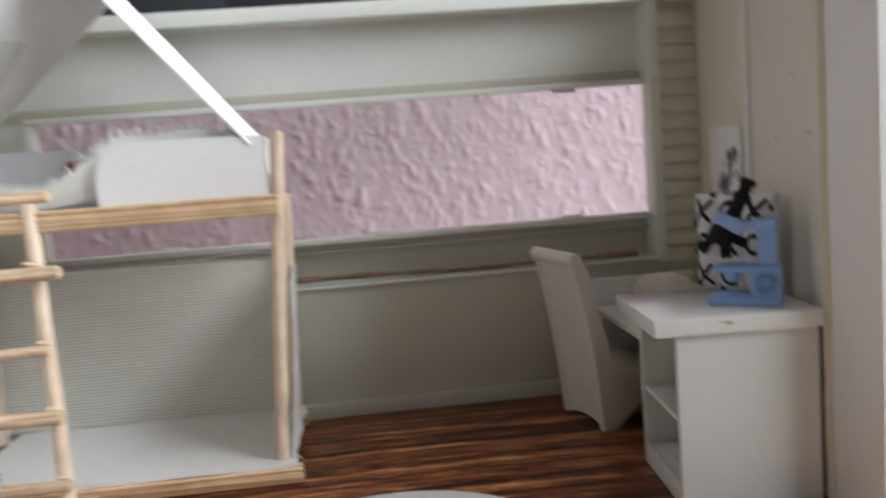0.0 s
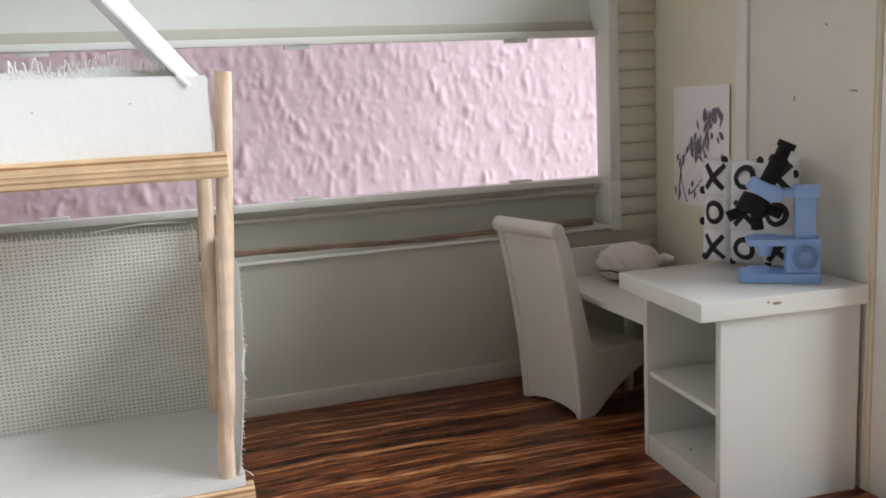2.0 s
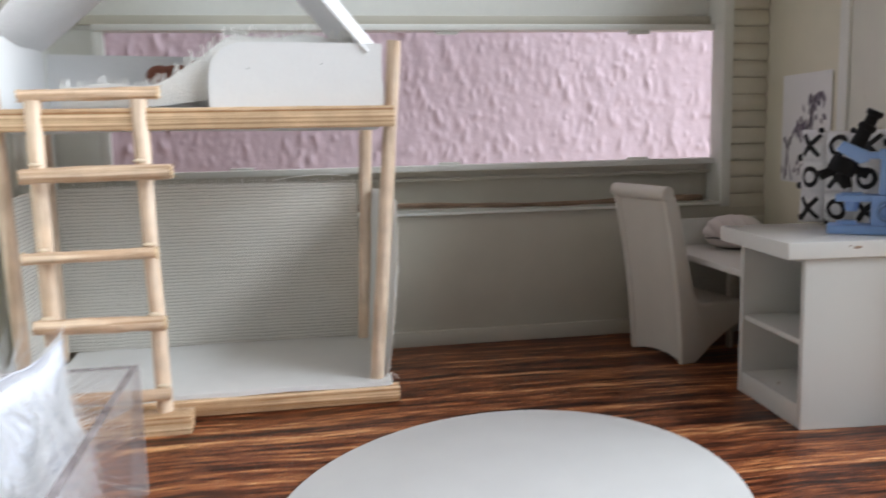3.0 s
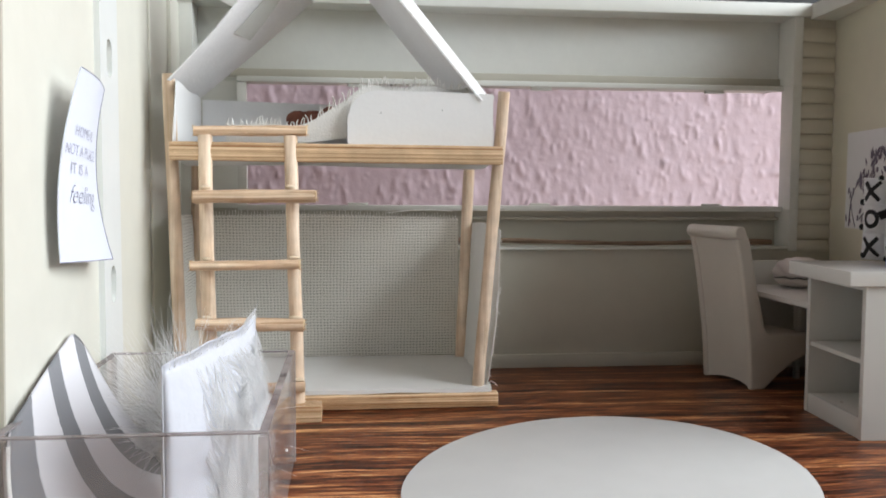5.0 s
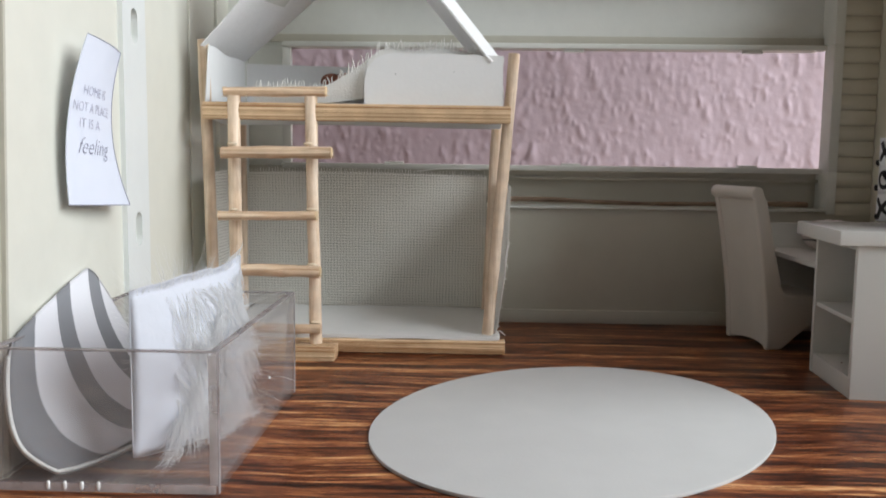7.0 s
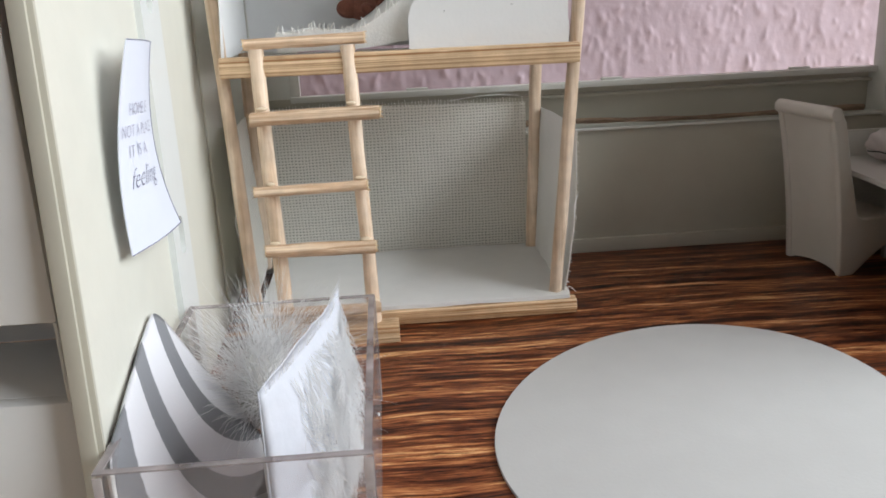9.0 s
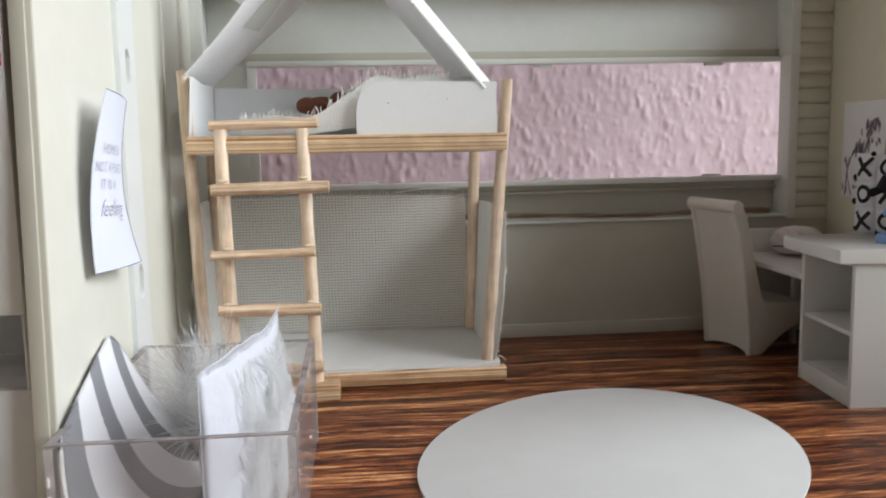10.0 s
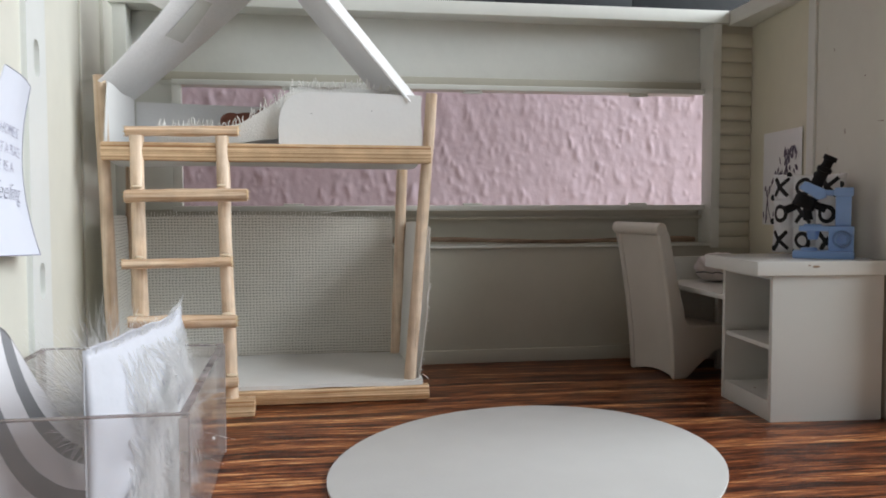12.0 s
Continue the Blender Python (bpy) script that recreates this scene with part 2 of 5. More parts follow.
def clear_plastic(name, tint, haze, gloss):
    """Thin clear acrylic: see-through, glossy by its angle, with a faint scratched haze."""
    m = bpy.data.materials.new(name)
    m.use_nodes = True
    n, l = m.node_tree.nodes, m.node_tree.links
    n.remove(n["Principled BSDF"])
    tr = n.new("ShaderNodeBsdfTransparent")
    tr.inputs[0].default_value = (*tint, 1)
    df = n.new("ShaderNodeBsdfDiffuse")
    df.inputs[0].default_value = (0.75, 0.70, 0.70, 1)
    gl = n.new("ShaderNodeBsdfGlossy")
    gl.inputs["Roughness"].default_value = 0.06
    geo = n.new("ShaderNodeNewGeometry")
    tx = n.new("ShaderNodeTexNoise")
    tx.inputs["Scale"].default_value = 70
    tx.inputs["Detail"].default_value = 6
    l.new(geo.outputs["Position"], tx.inputs["Vector"])
    mr = n.new("ShaderNodeMapRange")
    mr.inputs["From Min"].default_value, mr.inputs["From Max"].default_value = 0.3, 0.75
    mr.inputs["To Min"].default_value, mr.inputs["To Max"].default_value = haze * 0.3, haze * 1.7
    l.new(tx.outputs[0], mr.inputs["Value"])
    a = n.new("ShaderNodeMixShader")
    l.new(mr.outputs[0], a.inputs[0])
    l.new(tr.outputs[0], a.inputs[1])
    l.new(df.outputs[0], a.inputs[2])
    lw = n.new("ShaderNodeLayerWeight")
    lw.inputs[0].default_value = 0.5
    pw = n.new("ShaderNodeMath")
    pw.operation = "POWER"
    pw.inputs[1].default_value = 4.0
    l.new(lw.outputs["Facing"], pw.inputs[0])
    fr = n.new("ShaderNodeMath")
    fr.operation = "MULTIPLY_ADD"
    fr.inputs[1].default_value, fr.inputs[2].default_value = gloss, 0.03
    l.new(pw.outputs[0], fr.inputs[0])
    b = n.new("ShaderNodeMixShader")
    l.new(fr.outputs[0], b.inputs[0])
    l.new(a.outputs[0], b.inputs[1])
    l.new(gl.outputs[0], b.inputs[2])
    l.new(b.outputs[0], n["Material Output"].inputs[0])
    return m


def striped_cloth(centre, along, down, bow, pitch, first, width):
    """White cotton with bowed grey bands, in the pillow's own plane (unit vectors along and down)."""
    m = bpy.data.materials.new("grey_striped_cotton")
    m.use_nodes = True
    n, l = m.node_tree.nodes, m.node_tree.links
    b = n["Principled BSDF"]
    b.inputs["Roughness"].default_value = 0.85
    geo = n.new("ShaderNodeNewGeometry")
    sub = n.new("ShaderNodeVectorMath")
    sub.operation = "SUBTRACT"
    sub.inputs[1].default_value = centre
    l.new(geo.outputs["Position"], sub.inputs[0])
    dots = []
    for d in (along, down):
        dot = n.new("ShaderNodeVectorMath")
        dot.operation = "DOT_PRODUCT"
        dot.inputs[1].default_value = d
        l.new(sub.outputs[0], dot.inputs[0])
        dots.append(dot.outputs["Value"])
    sq = n.new("ShaderNodeMath")
    sq.operation = "POWER"
    sq.inputs[1].default_value = 2
    ab = n.new("ShaderNodeMath")
    ab.operation = "ABSOLUTE"
    l.new(dots[1], ab.inputs[0])
    l.new(ab.outputs[0], sq.inputs[0])
    ln = n.new("ShaderNodeMath")
    ln.operation = "MULTIPLY_ADD"
    ln.inputs[1].default_value = -bow
    l.new(sq.outputs[0], ln.inputs[0])
    l.new(dots[0], ln.inputs[2])
    w = n.new("ShaderNodeTexNoise")
    w.inputs["Scale"].default_value = 900
    l.new(geo.outputs["Position"], w.inputs["Vector"])
    wm = n.new("ShaderNodeMath")
    wm.operation = "MULTIPLY_ADD"
    wm.inputs[1].default_value = 0.0008
    l.new(w.outputs[0], wm.inputs[0])
    l.new(ln.outputs[0], wm.inputs[2])
    ph = n.new("ShaderNodeMath")
    ph.operation = "SUBTRACT"
    ph.inputs[1].default_value = first
    l.new(wm.outputs[0], ph.inputs[0])
    md = n.new("ShaderNodeMath")
    md.operation = "PINGPONG"
    md.inputs[1].default_value = pitch / 2
    l.new(ph.outputs[0], md.inputs[0])
    lt = n.new("ShaderNodeMapRange")
    lt.inputs["From Min"].default_value, lt.inputs["From Max"].default_value = width / 2 - 0.0002, width / 2 + 0.0002
    l.new(md.outputs[0], lt.inputs["Value"])
    mc = n.new("ShaderNodeMix")
    mc.data_type = "RGBA"
    mc.inputs[6].default_value = (0.215, 0.22, 0.235, 1)
    mc.inputs[7].default_value = (0.68, 0.68, 0.71, 1)
    l.new(lt.outputs[0], mc.inputs[0])
    l.new(mc.outputs[2], b.inputs["Base Color"])
    bp = n.new("ShaderNodeBump")
    bp.inputs["Strength"].default_value = 0.3
    bp.inputs["Distance"].default_value = 0.0003
    l.new(w.outputs[0], bp.inputs["Height"])
    l.new(bp.outputs[0], b.inputs["Normal"])
    return m


M_CREAM = material("cream_plastic_wall", (0.69, 0.68, 0.60), 0.5, 0.05, 40, 0.12, 500, spots=0.25, spot_colour=(0.45, 0.40, 0.28), spot_scale=60)
M_WHITEWALL = material("off_white_plastic", (0.50, 0.475, 0.395), 0.45, 0.05, 40, 0.12, 400, spots=0.15, spot_colour=(0.4, 0.37, 0.3), spot_scale=70)
M_YELLOWED = material("yellowed_plastic_wall", (0.72, 0.685, 0.545), 0.5, 0.05, 40, 0.12, 500, spots=0.2, spot_colour=(0.5, 0.44, 0.3), spot_scale=60)
M_CABINET = material("grey_white_cabinet", (0.78, 0.78, 0.77), 0.5, 0.04, 30, 0.1, 300)
M_RIDGE = material("aged_ribbed_plastic", (0.63, 0.60, 0.50), 0.5, 0.05, 60, 0.12, 500)
M_STRIP = material("cool_white_plastic_strip", (0.73, 0.75, 0.73), 0.4, 0.03, 60, 0.1, 500)
M_POST = material("smooth_white_paint", (0.80, 0.81, 0.82), 0.45, 0.02, 30, 0.08, 300)
M_WINDOWFRAME = material("white_moulded_frame", (0.72, 0.725, 0.675), 0.4, 0.04, 60, 0.1, 500)
M_FLOOR = laminate()
M_PINE_X = grain("pine_along_x", (0.46, 0.27, 0.15), (0.83, 0.64, 0.46), (14, 800, 800), 1.0, 0.55, 0.4, (0.36, 0.6))
M_PINE_RAIL = grain("pine_strip_grain", (0.34, 0.16, 0.06), (0.80, 0.58, 0.36), (7, 1150, 1150), 1.0, 0.55, 0.5, (0.38, 0.60))
M_PINE_Z = grain("pine_along_z", (0.58, 0.40, 0.25), (0.85, 0.69, 0.54), (520, 520, 22), 1.0, 0.5, 0.3, (0.32, 0.64))
M_PINE_END = material("pine_cut_end", (0.70, 0.52, 0.32), 0.8, 0.15, 300, 0.5, 1500)
M_PAPER = material("white_paper", (0.82, 0.82, 0.815), 0.75, 0.025, 60, 0.15, 700)
M_ROOFPAPER = thin_cloth("thin_white_paper", (0.87, 0.87, 0.875), 0.14, 900)
M_NOTE = material("bluish_white_paper", (0.70, 0.73, 0.82), 0.7, 0.02, 60, 0.1, 700)
M_THINCARD = thin_cloth("thin_white_card", (0.76, 0.755, 0.74), 0.4, 900)
M_RUG = material("stained_white_card", (0.582, 0.586, 0.572), 0.7, 0.04, 30, 0.12, 900, spots=0.35, spot_colour=(0.60, 0.46, 0.43), spot_scale=34)
M_DECK = material("white_deck_card", (0.76, 0.755, 0.735), 0.7, 0.045, 45, 0.2, 900, spots=0.12, spot_colour=(0.6, 0.5, 0.45), spot_scale=55)
M_CLOTH = material("white_cotton", (0.78, 0.77, 0.74), 0.9, 0.06, 200, 0.6, 1600, sheen=0.2)
M_CURTAIN = thin_cloth("thin_white_cotton", (0.80, 0.79, 0.765), 0.35, 1600)
M_THREAD = material("white_thread", (0.90, 0.89, 0.86), 0.9, 0.05, 400)
M_GAUZE = weave()
M_DESKTOP = material("white_polished_plastic", (0.70, 0.705, 0.68), 0.16, 0.01, 40, 0.02, 300)
M_DESK = material("white_satin_plastic", (0.65, 0.65, 0.62), 0.42, 0.015, 40, 0.03, 500, spec=0.35)
M_PLASTIC_IN = material("white_plastic_matt", (0.72, 0.72, 0.68), 0.42, 0.04, 50, 0.08, 500)
M_CHAIR = material("white_printed_plastic", (0.65, 0.615, 0.55), 0.5, 0.03, 60, 0.15, 1400, (1, 1, 1))
M_SHELL = material("pale_whale_plastic", (0.76, 0.71, 0.69), 0.6, 0.04, 200, 0.2, 1500)
M_BLUE = material("light_blue_plastic", (0.27, 0.44, 0.78), 0.38, 0.05, 120, 0.08, 900)
M_BLACK = material("black_plastic", (0.006, 0.006, 0.007), 0.55, 0.2, 120, 0.1, 900, spec=0.2)
M_PRINT = material("black_fabric_print", (0.018, 0.018, 0.02), 0.85, 0.3, 300, 0.4, 2200)
M_TILE_CLOTH = material("white_plush_cloth", (0.75, 0.76, 0.78), 0.95, 0.05, 300, 0.7, 2600, sheen=0.3)
M_INK = material("violet_grey_ink", (0.17, 0.145, 0.19), 0.8, 0.35, 500)
M_GREY_INK = material("pale_grey_ink", (0.40, 0.40, 0.50), 0.8, 0.2, 500)
M_DARK_INK = material("dark_grey_ink", (0.19, 0.19, 0.28), 0.8, 0.2, 500)
M_BEAR = material("brown_toy_fur", (0.19, 0.068, 0.042), 0.9, 0.3, 400, 0.8, 1800)
M_SLATE = material("dark_slate_panel", (0.022, 0.026, 0.031), 0.55, 0.35, 60, 0.5, 250, spots=0.15, spot_colour=(0.10, 0.11, 0.12), spot_scale=40)
M_GLUE = material("dried_glue", (0.74, 0.60, 0.44), 0.18, 0.05, 200)
# pale and glossy, for the beads that imitate glints on the box
M_GLINT = material("pale_glint_gloss", (0.80, 0.79, 0.78), 0.08, 0.02, 200, coat=0.6)
M_TAPE = material("frosted_sticky_tape", (0.62, 0.64, 0.60), 0.35, 0.05, 100)
M_FUR = thin_cloth("white_long_pile", (0.84, 0.84, 0.84), 0.45, 1600)
M_SATIN = material("white_satin", (0.60, 0.62, 0.68), 0.42, 0.04, 120, 0.5, 260, sheen=0.2)
M_SEQUIN = material("silvery_sequin", (0.85, 0.87, 0.88), 0.12, 0.05, 300, metallic=0.9)
M_TWIG = grain("dry_twig", (0.13, 0.08, 0.05), (0.38, 0.27, 0.18), (40, 900, 900), 1.0, 0.7)
M_PINK = material("pink_roughcast_paint", (0.65, 0.515, 0.575), 0.75, 0.05, 30, 0.5, 260)
# unseen room surfaces: dark tones chosen to hold down the bounce light
M_ROOMWALL = material("bounce_room_wall", (0.20, 0.145, 0.095), 0.8, 0.04, 4, 0.2, 60)
M_CEILING = material("bounce_ceiling", (0.27, 0.23, 0.185), 0.85, 0.03, 4, 0.1, 60)
M_TABLE = grain("light_table_wood", (0.42, 0.31, 0.2), (0.60, 0.48, 0.34), (4, 60, 60), 1.0, 0.5)
M_ROOMFLOOR = grain("room_floor_wood", (0.20, 0.11, 0.06), (0.34, 0.21, 0.12), (3, 30, 30), 1.0, 0.5)
M_RED = material("red_card", (0.48, 0.02, 0.05), 0.6, 0.1, 60)
M_CLEAR = clear_plastic("clear_acrylic", (0.97, 0.965, 0.965), 0.06, 0.5)
M_CLEAR_EDGE = clear_plastic("acrylic_cut_edge", (0.50, 0.44, 0.43), 0.30, 0.3)
# paler copy of the edge: white haze stands in for highlights
M_CLEAR_BRIGHT = clear_plastic("acrylic_highlight_edge", (0.90, 0.88, 0.87), 0.38, 0.6)
SP_AT = Vector((-144.0, 138.0, 34.0))                            # front top corner of the striped pillow
SP_U = Vector((-0.0398, 0.9759, 0.2146)).normalized()
SP_W = Vector((0.43, 0.2079, -0.8655)).normalized()
SP_N = SP_W.cross(SP_U).normalized()
M_STRIPE = striped_cloth((SP_AT + SP_W * 22) * 0.001, SP_U, SP_W, 31.0, 0.0206, 0.0086, 0.0084)


# ---------------------------------------------------------------- building helpers (lengths in millimetres)
MM = 0.001


def box(bm, x0, x1, y0, y1, z0, z1):
    r = bmesh.ops.create_cube(bm, size=1.0)
    for v in r["verts"]:
        v.co = Vector(((x0 + x1) / 2 + v.co.x * (x1 - x0), (y0 + y1) / 2 + v.co.y * (y1 - y0), (z0 + z1) / 2 + v.co.z * (z1 - z0)))
    return r["verts"]


def prism(bm, outline, axis, a, b):
    """An outline extruded along an axis from a to b. outline: pairs of the two other axes, in x, y, z order."""
    def at(p, h):
        q = list(p)
        q.insert("xyz".index(axis), h)
        return Vector(q)
    lo = [bm.verts.new(at(p, a)) for p in outline]
    hi = [bm.verts.new(at(p, b)) for p in outline]
    k = len(outline)
    bm.faces.new(lo[::-1])
    bm.faces.new(hi)
    for i in range(k):
        bm.faces.new((lo[i], lo[(i + 1) % k], hi[(i + 1) % k], hi[i]))
    return lo + hi


def rod(bm, p, q, r0, r1=None, seg=14, rings=6, rough=0.0, flat=1.0, bend=0.0, seed=0):
    """A whittled stick from p to q: slightly uneven radius, cut ends."""
    p, q = Vector(p), Vector(q)
    r1 = r0 if r1 is None else r1
    d = (q - p).normalized()
    u = d.cross(Vector((0.31, 0.95, 0.05))).normalized()
    if abs(d.z) < 0.5:
        u = d.cross(Vector((0, 0, 1))).normalized()
    w = d.cross(u)
    loops = []
    for i in range(rings + 1):
        s = i / rings
        c = p.lerp(q, s) + u * bend * math.sin(math.pi * s)
        r = r0 + (r1 - r0) * s
        loop = []
        for j in range(seg):
            a = 2 * math.pi * j / seg
            k = 1 + rough * noise.noise(Vector((math.cos(a) * 1.3 + seed * 7.1, math.sin(a) * 1.3, s * 4 + seed)))
            loop.append(bm.verts.new(c + (u * math.cos(a) + w * math.sin(a) * flat) * r * k))
        loops.append(loop)
    for a, b in zip(loops, loops[1:]):
        for j in range(seg):
            bm.faces.new((a[j], a[(j + 1) % seg], b[(j + 1) % seg], b[j]))
    bm.faces.new(loops[0][::-1])
    bm.faces.new(loops[-1])


def blob(bm, c, r, seg=20, rings=12, turn=None):
    res = bmesh.ops.create_uvsphere(bm, u_segments=seg, v_segments=rings, radius=1.0)
    for v in res["verts"]:
        o = Vector((v.co.x * r[0], v.co.y * r[1], v.co.z * r[2]))
        v.co = (turn @ o if turn else o) + Vector(c)
    return res["verts"]


def sheet(bm, f, nu, nv, thick):
    """A curved sheet of some thickness. f(s, t), both 0 to 1, gives its place."""
    def grid(shift):
        return [[bm.verts.new(shift(i / nu, j / nv)) for j in range(nv + 1)] for i in range(nu + 1)]

    def normal(s, t):
        e = 1e-3
        a = Vector(f(min(1, s + e), t)) - Vector(f(max(0, s - e), t))
        b = Vector(f(s, min(1, t + e))) - Vector(f(s, max(0, t - e)))
        return a.cross(b).normalized()
    A = grid(lambda s, t: Vector(f(s, t)))
    B = grid(lambda s, t: Vector(f(s, t)) - normal(s, t) * thick)
    for i in range(nu):
        for j in range(nv):
            bm.faces.new((A[i][j], A[i + 1][j], A[i + 1][j + 1], A[i][j + 1]))
            bm.faces.new((B[i][j + 1], B[i + 1][j + 1], B[i + 1][j], B[i][j]))
    for i in range(nu):
        bm.faces.new((A[i][0], B[i][0], B[i + 1][0], A[i + 1][0]))
        bm.faces.new((A[i + 1][nv], B[i + 1][nv], B[i][nv], A[i][nv]))
    for j in range(nv):
        bm.faces.new((A[0][j + 1], B[0][j + 1], B[0][j], A[0][j]))
        bm.faces.new((A[nu][j], B[nu][j], B[nu][j + 1], A[nu][j + 1]))


def strand(bm, pts, w0, w1=0.0):
    """A thin three-sided thread through points, tapering."""
    loops = []
    k = len(pts)
    for i, p in enumerate(pts):
        p = Vector(p)
        d = (Vector(pts[min(k - 1, i + 1)]) - Vector(pts[max(0, i - 1)])).normalized()
        u = d.cross(Vector((0.2, 0.9, 0.33))).normalized()
        v = d.cross(u)
        w = w0 + (w1 - w0) * i / (k - 1)
        loops.append([bm.verts.new(p + (u * math.cos(a) + v * math.sin(a)) * max(w, 0.01)) for a in (0, 2.1, 4.2)])
    for a, b in zip(loops, loops[1:]):
        for j in range(3):
            bm.faces.new((a[j], a[(j + 1) % 3], b[(j + 1) % 3], b[j]))


def mesh_of(name, bm, mat, bevel=0.0, smooth=None, segments=2):
    """Millimetres to metres, bevelled, shaded smooth where faces meet gently."""
    bmesh.ops.recalc_face_normals(bm, faces=bm.faces)
    if bevel:
        sharp = [e for e in bm.edges if len(e.link_faces) == 2 and e.calc_face_angle(0) > 0.6]
        bmesh.ops.bevel(bm, geom=sharp, offset=bevel, segments=segments, affect="EDGES", profile=0.6, clamp_overlap=True)
    for v in bm.verts:
        v.co *= MM
    for f in bm.faces:
        f.smooth = True
    limit = 0.7 if smooth is None else smooth
    for e in bm.edges:
        if len(e.link_faces) == 2 and e.calc_face_angle(0) > limit:
            e.smooth = False
    me = bpy.data.meshes.new(name)
    bm.to_mesh(me)
    bm.free()
    me.materials.append(mat)
    return me


def part(name, bm, mat, parent, label="", bevel=0.0, smooth=None, segments=2):
    ob = new(name, mesh_of(name, bm, mat, bevel, smooth, segments))
    ob.parent = parent
    return tagged(ob, label)


def solid(name, bm, mat, label, category, kind="", bevel=0.0, smooth=None, group="", segments=2):
    """A thing, or a piece of the setting, that is one mesh."""
    ob = new(name, mesh_of(name, bm, mat, bevel, smooth, segments))
    return tagged(ob, label, category, group, kind)


def thing(name, at, label, category, turn=0.0, group="", kind=""):
    ob = new(name)
    ob.empty_display_size = 0.01
    ob.matrix_basis = pose(at[0] * MM, at[1] * MM, at[2] * MM, 0, 0, turn)
    return tagged(ob, label, category, group, kind)


def fresh():
    return bmesh.new()


# ---------------------------------------------------------------- the setting
RW0, RW1 = Vector((122.0, 210.0)), Vector((141.5, 337.0))      # foot of the slanting right wall, front and back
RWD = (RW1 - RW0).normalized()
RWN = Vector((RWD.y, -RWD.x))                                   # outwards, away from the room


def on_right_wall(y, out=0.0):
    s = (y - RW0.y) / RWD.y
    p = RW0 + RWD * s + RWN * out
    return p.x, p.y


bm = fresh()
prism(bm, [(-156, 96), (119.8, 96), (122, 210), (142, 340), (-156, 340)], "z", -3, 0)
solid("floor", bm, M_FLOOR, "dark glossy rosewood laminate floor with tan streaks", "floor", "structure", 0.2)

# back wall: lower panel, recess behind the wall shelf, pier ends, recess over the window
wall_back = thing("wall_back", (0, 345, 0), "off-white moulded plastic wall with a long window", "wall", kind="structure")


def back(name, x0, x1, y0, y1, z0, z1, mat=M_WHITEWALL, bevel=0.25):
    b = fresh()
    box(b, x0, x1, y0 - 345, y1 - 345, z0, z1)
    return part(name, b, mat, wall_back, bevel=bevel)


back("lower_panel", -151, 141.5, 337, 362, 0, 52.57)
back("middle_panel", -144, 126, 350, 360, 51, 70.5)
back("upper_panel", -144, 121, 350.5, 362, 126, 158, M_WINDOWFRAME)
back("left_panel", -144, -125, 351, 355, 69.6, 127.4, M_WINDOWFRAME)
back("left_pier", -151, -144, 337, 362, 51.6, 157.4, M_WINDOWFRAME)
back("right_pier", 121, 125.2, 336.5, 350, 51.6, 70.5, M_WINDOWFRAME)
back("right_pier", 121, 125.2, 336.5, 347, 70.5, 127.4, M_WINDOWFRAME)
back("right_pier", 121, 125.2, 336.5, 362, 127.4, 157.4, M_WINDOWFRAME)
back("strip_backing", 125.2, 141.5, 338.2, 347, 51.6, 157.4)
bm = fresh()
box(bm, -144, 121, 1.5, 5.5, 65.5, 66.8)
box(bm, -125, 121, 3.0, 9.5, 125.9, 127.6)
box(bm, -144, 121, 3.6, 9.5, 127.6, 131.2)
part("moulding", bm, M_WHITEWALL, wall_back, bevel=0.3)
for z in [6.9 * k + 5 for k in range(22)]:
    b = fresh()
    prism(b, [(-6.8, z - 3.35), (-7.7, z - 2.9), (-8.3, z - 1.2), (-8.0, z + 1.0), (-7.3, z + 2.7), (-6.8, z + 3.4)], "x", 125.0, 141.2)
    part("ridge", b, M_RIDGE, wall_back, bevel=0.5)

bm = fresh()
box(bm, -151, 141, 334.6, 337, 0, 6.0)
solid("baseboard", bm, M_WHITEWALL, "off-white moulded skirting board along the back wall", "baseboard", "structure", 0.4)
bm = fresh()
box(bm, -151, 121, 335.4, 353, 52.6, 53.7)
solid("wall_ledge", bm, M_WINDOWFRAME, "thin white ledge running along the back wall under the window", "ledge", "structure", 0.35)
bm = fresh()
box(bm, -156, 128.6, 335.6, 362, 157.4, 163.4)
solid("cornice_trim", bm, M_WINDOWFRAME, "white top rail along the back wall", "trim", "structure", 0.5)

# the long window
window = thing("window_1", (-1, 346, 72), "long low window opening in a white moulded frame", "window", kind="structure")
for nm, (x0, x1, y0, y1, z0, z1) in {
    "window_sill": (-127, 121, 343, 348.5, 69.6, 72.0), "window_head": (-127, 121, 344.5, 348, 125, 127.4),
}.items():
    b = fresh()
    box(b, x0 + 1, x1 + 1, y0 - 346, y1 - 346, z0 - 72, z1 - 72)
    part(nm, b, M_WINDOWFRAME, window, bevel=0.4)
b = fresh()
box(b, -126, -122, -1, 3, 0, 53)
part("window_jamb", b, M_WINDOWFRAME, window, bevel=0.4)
for x, z in ((7, 52.1), (88, 52.1), (88, -0.2), (7, -0.2), (-75, 52.1), (-75, -0.2)):
    b = fresh()
    box(b, x + 1 - 4.5, x + 1 + 4.5, -0.5, 1.5, z - 0.5, z + 1.2)
    part("clip", b, M_WINDOWFRAME, window, bevel=0.25)

# left wall with pilaster and slots
wall_left = thing("wall_left", (-148.75, 240, 0), "cream plastic side wall with a slotted pilaster", "wall", turn=1.33, kind="structure")
b = fresh()
prism(b, [(-106.3, 0), (-31.5, 0), (-31.5, 166), (-97, 166)], "x", -3, 0)
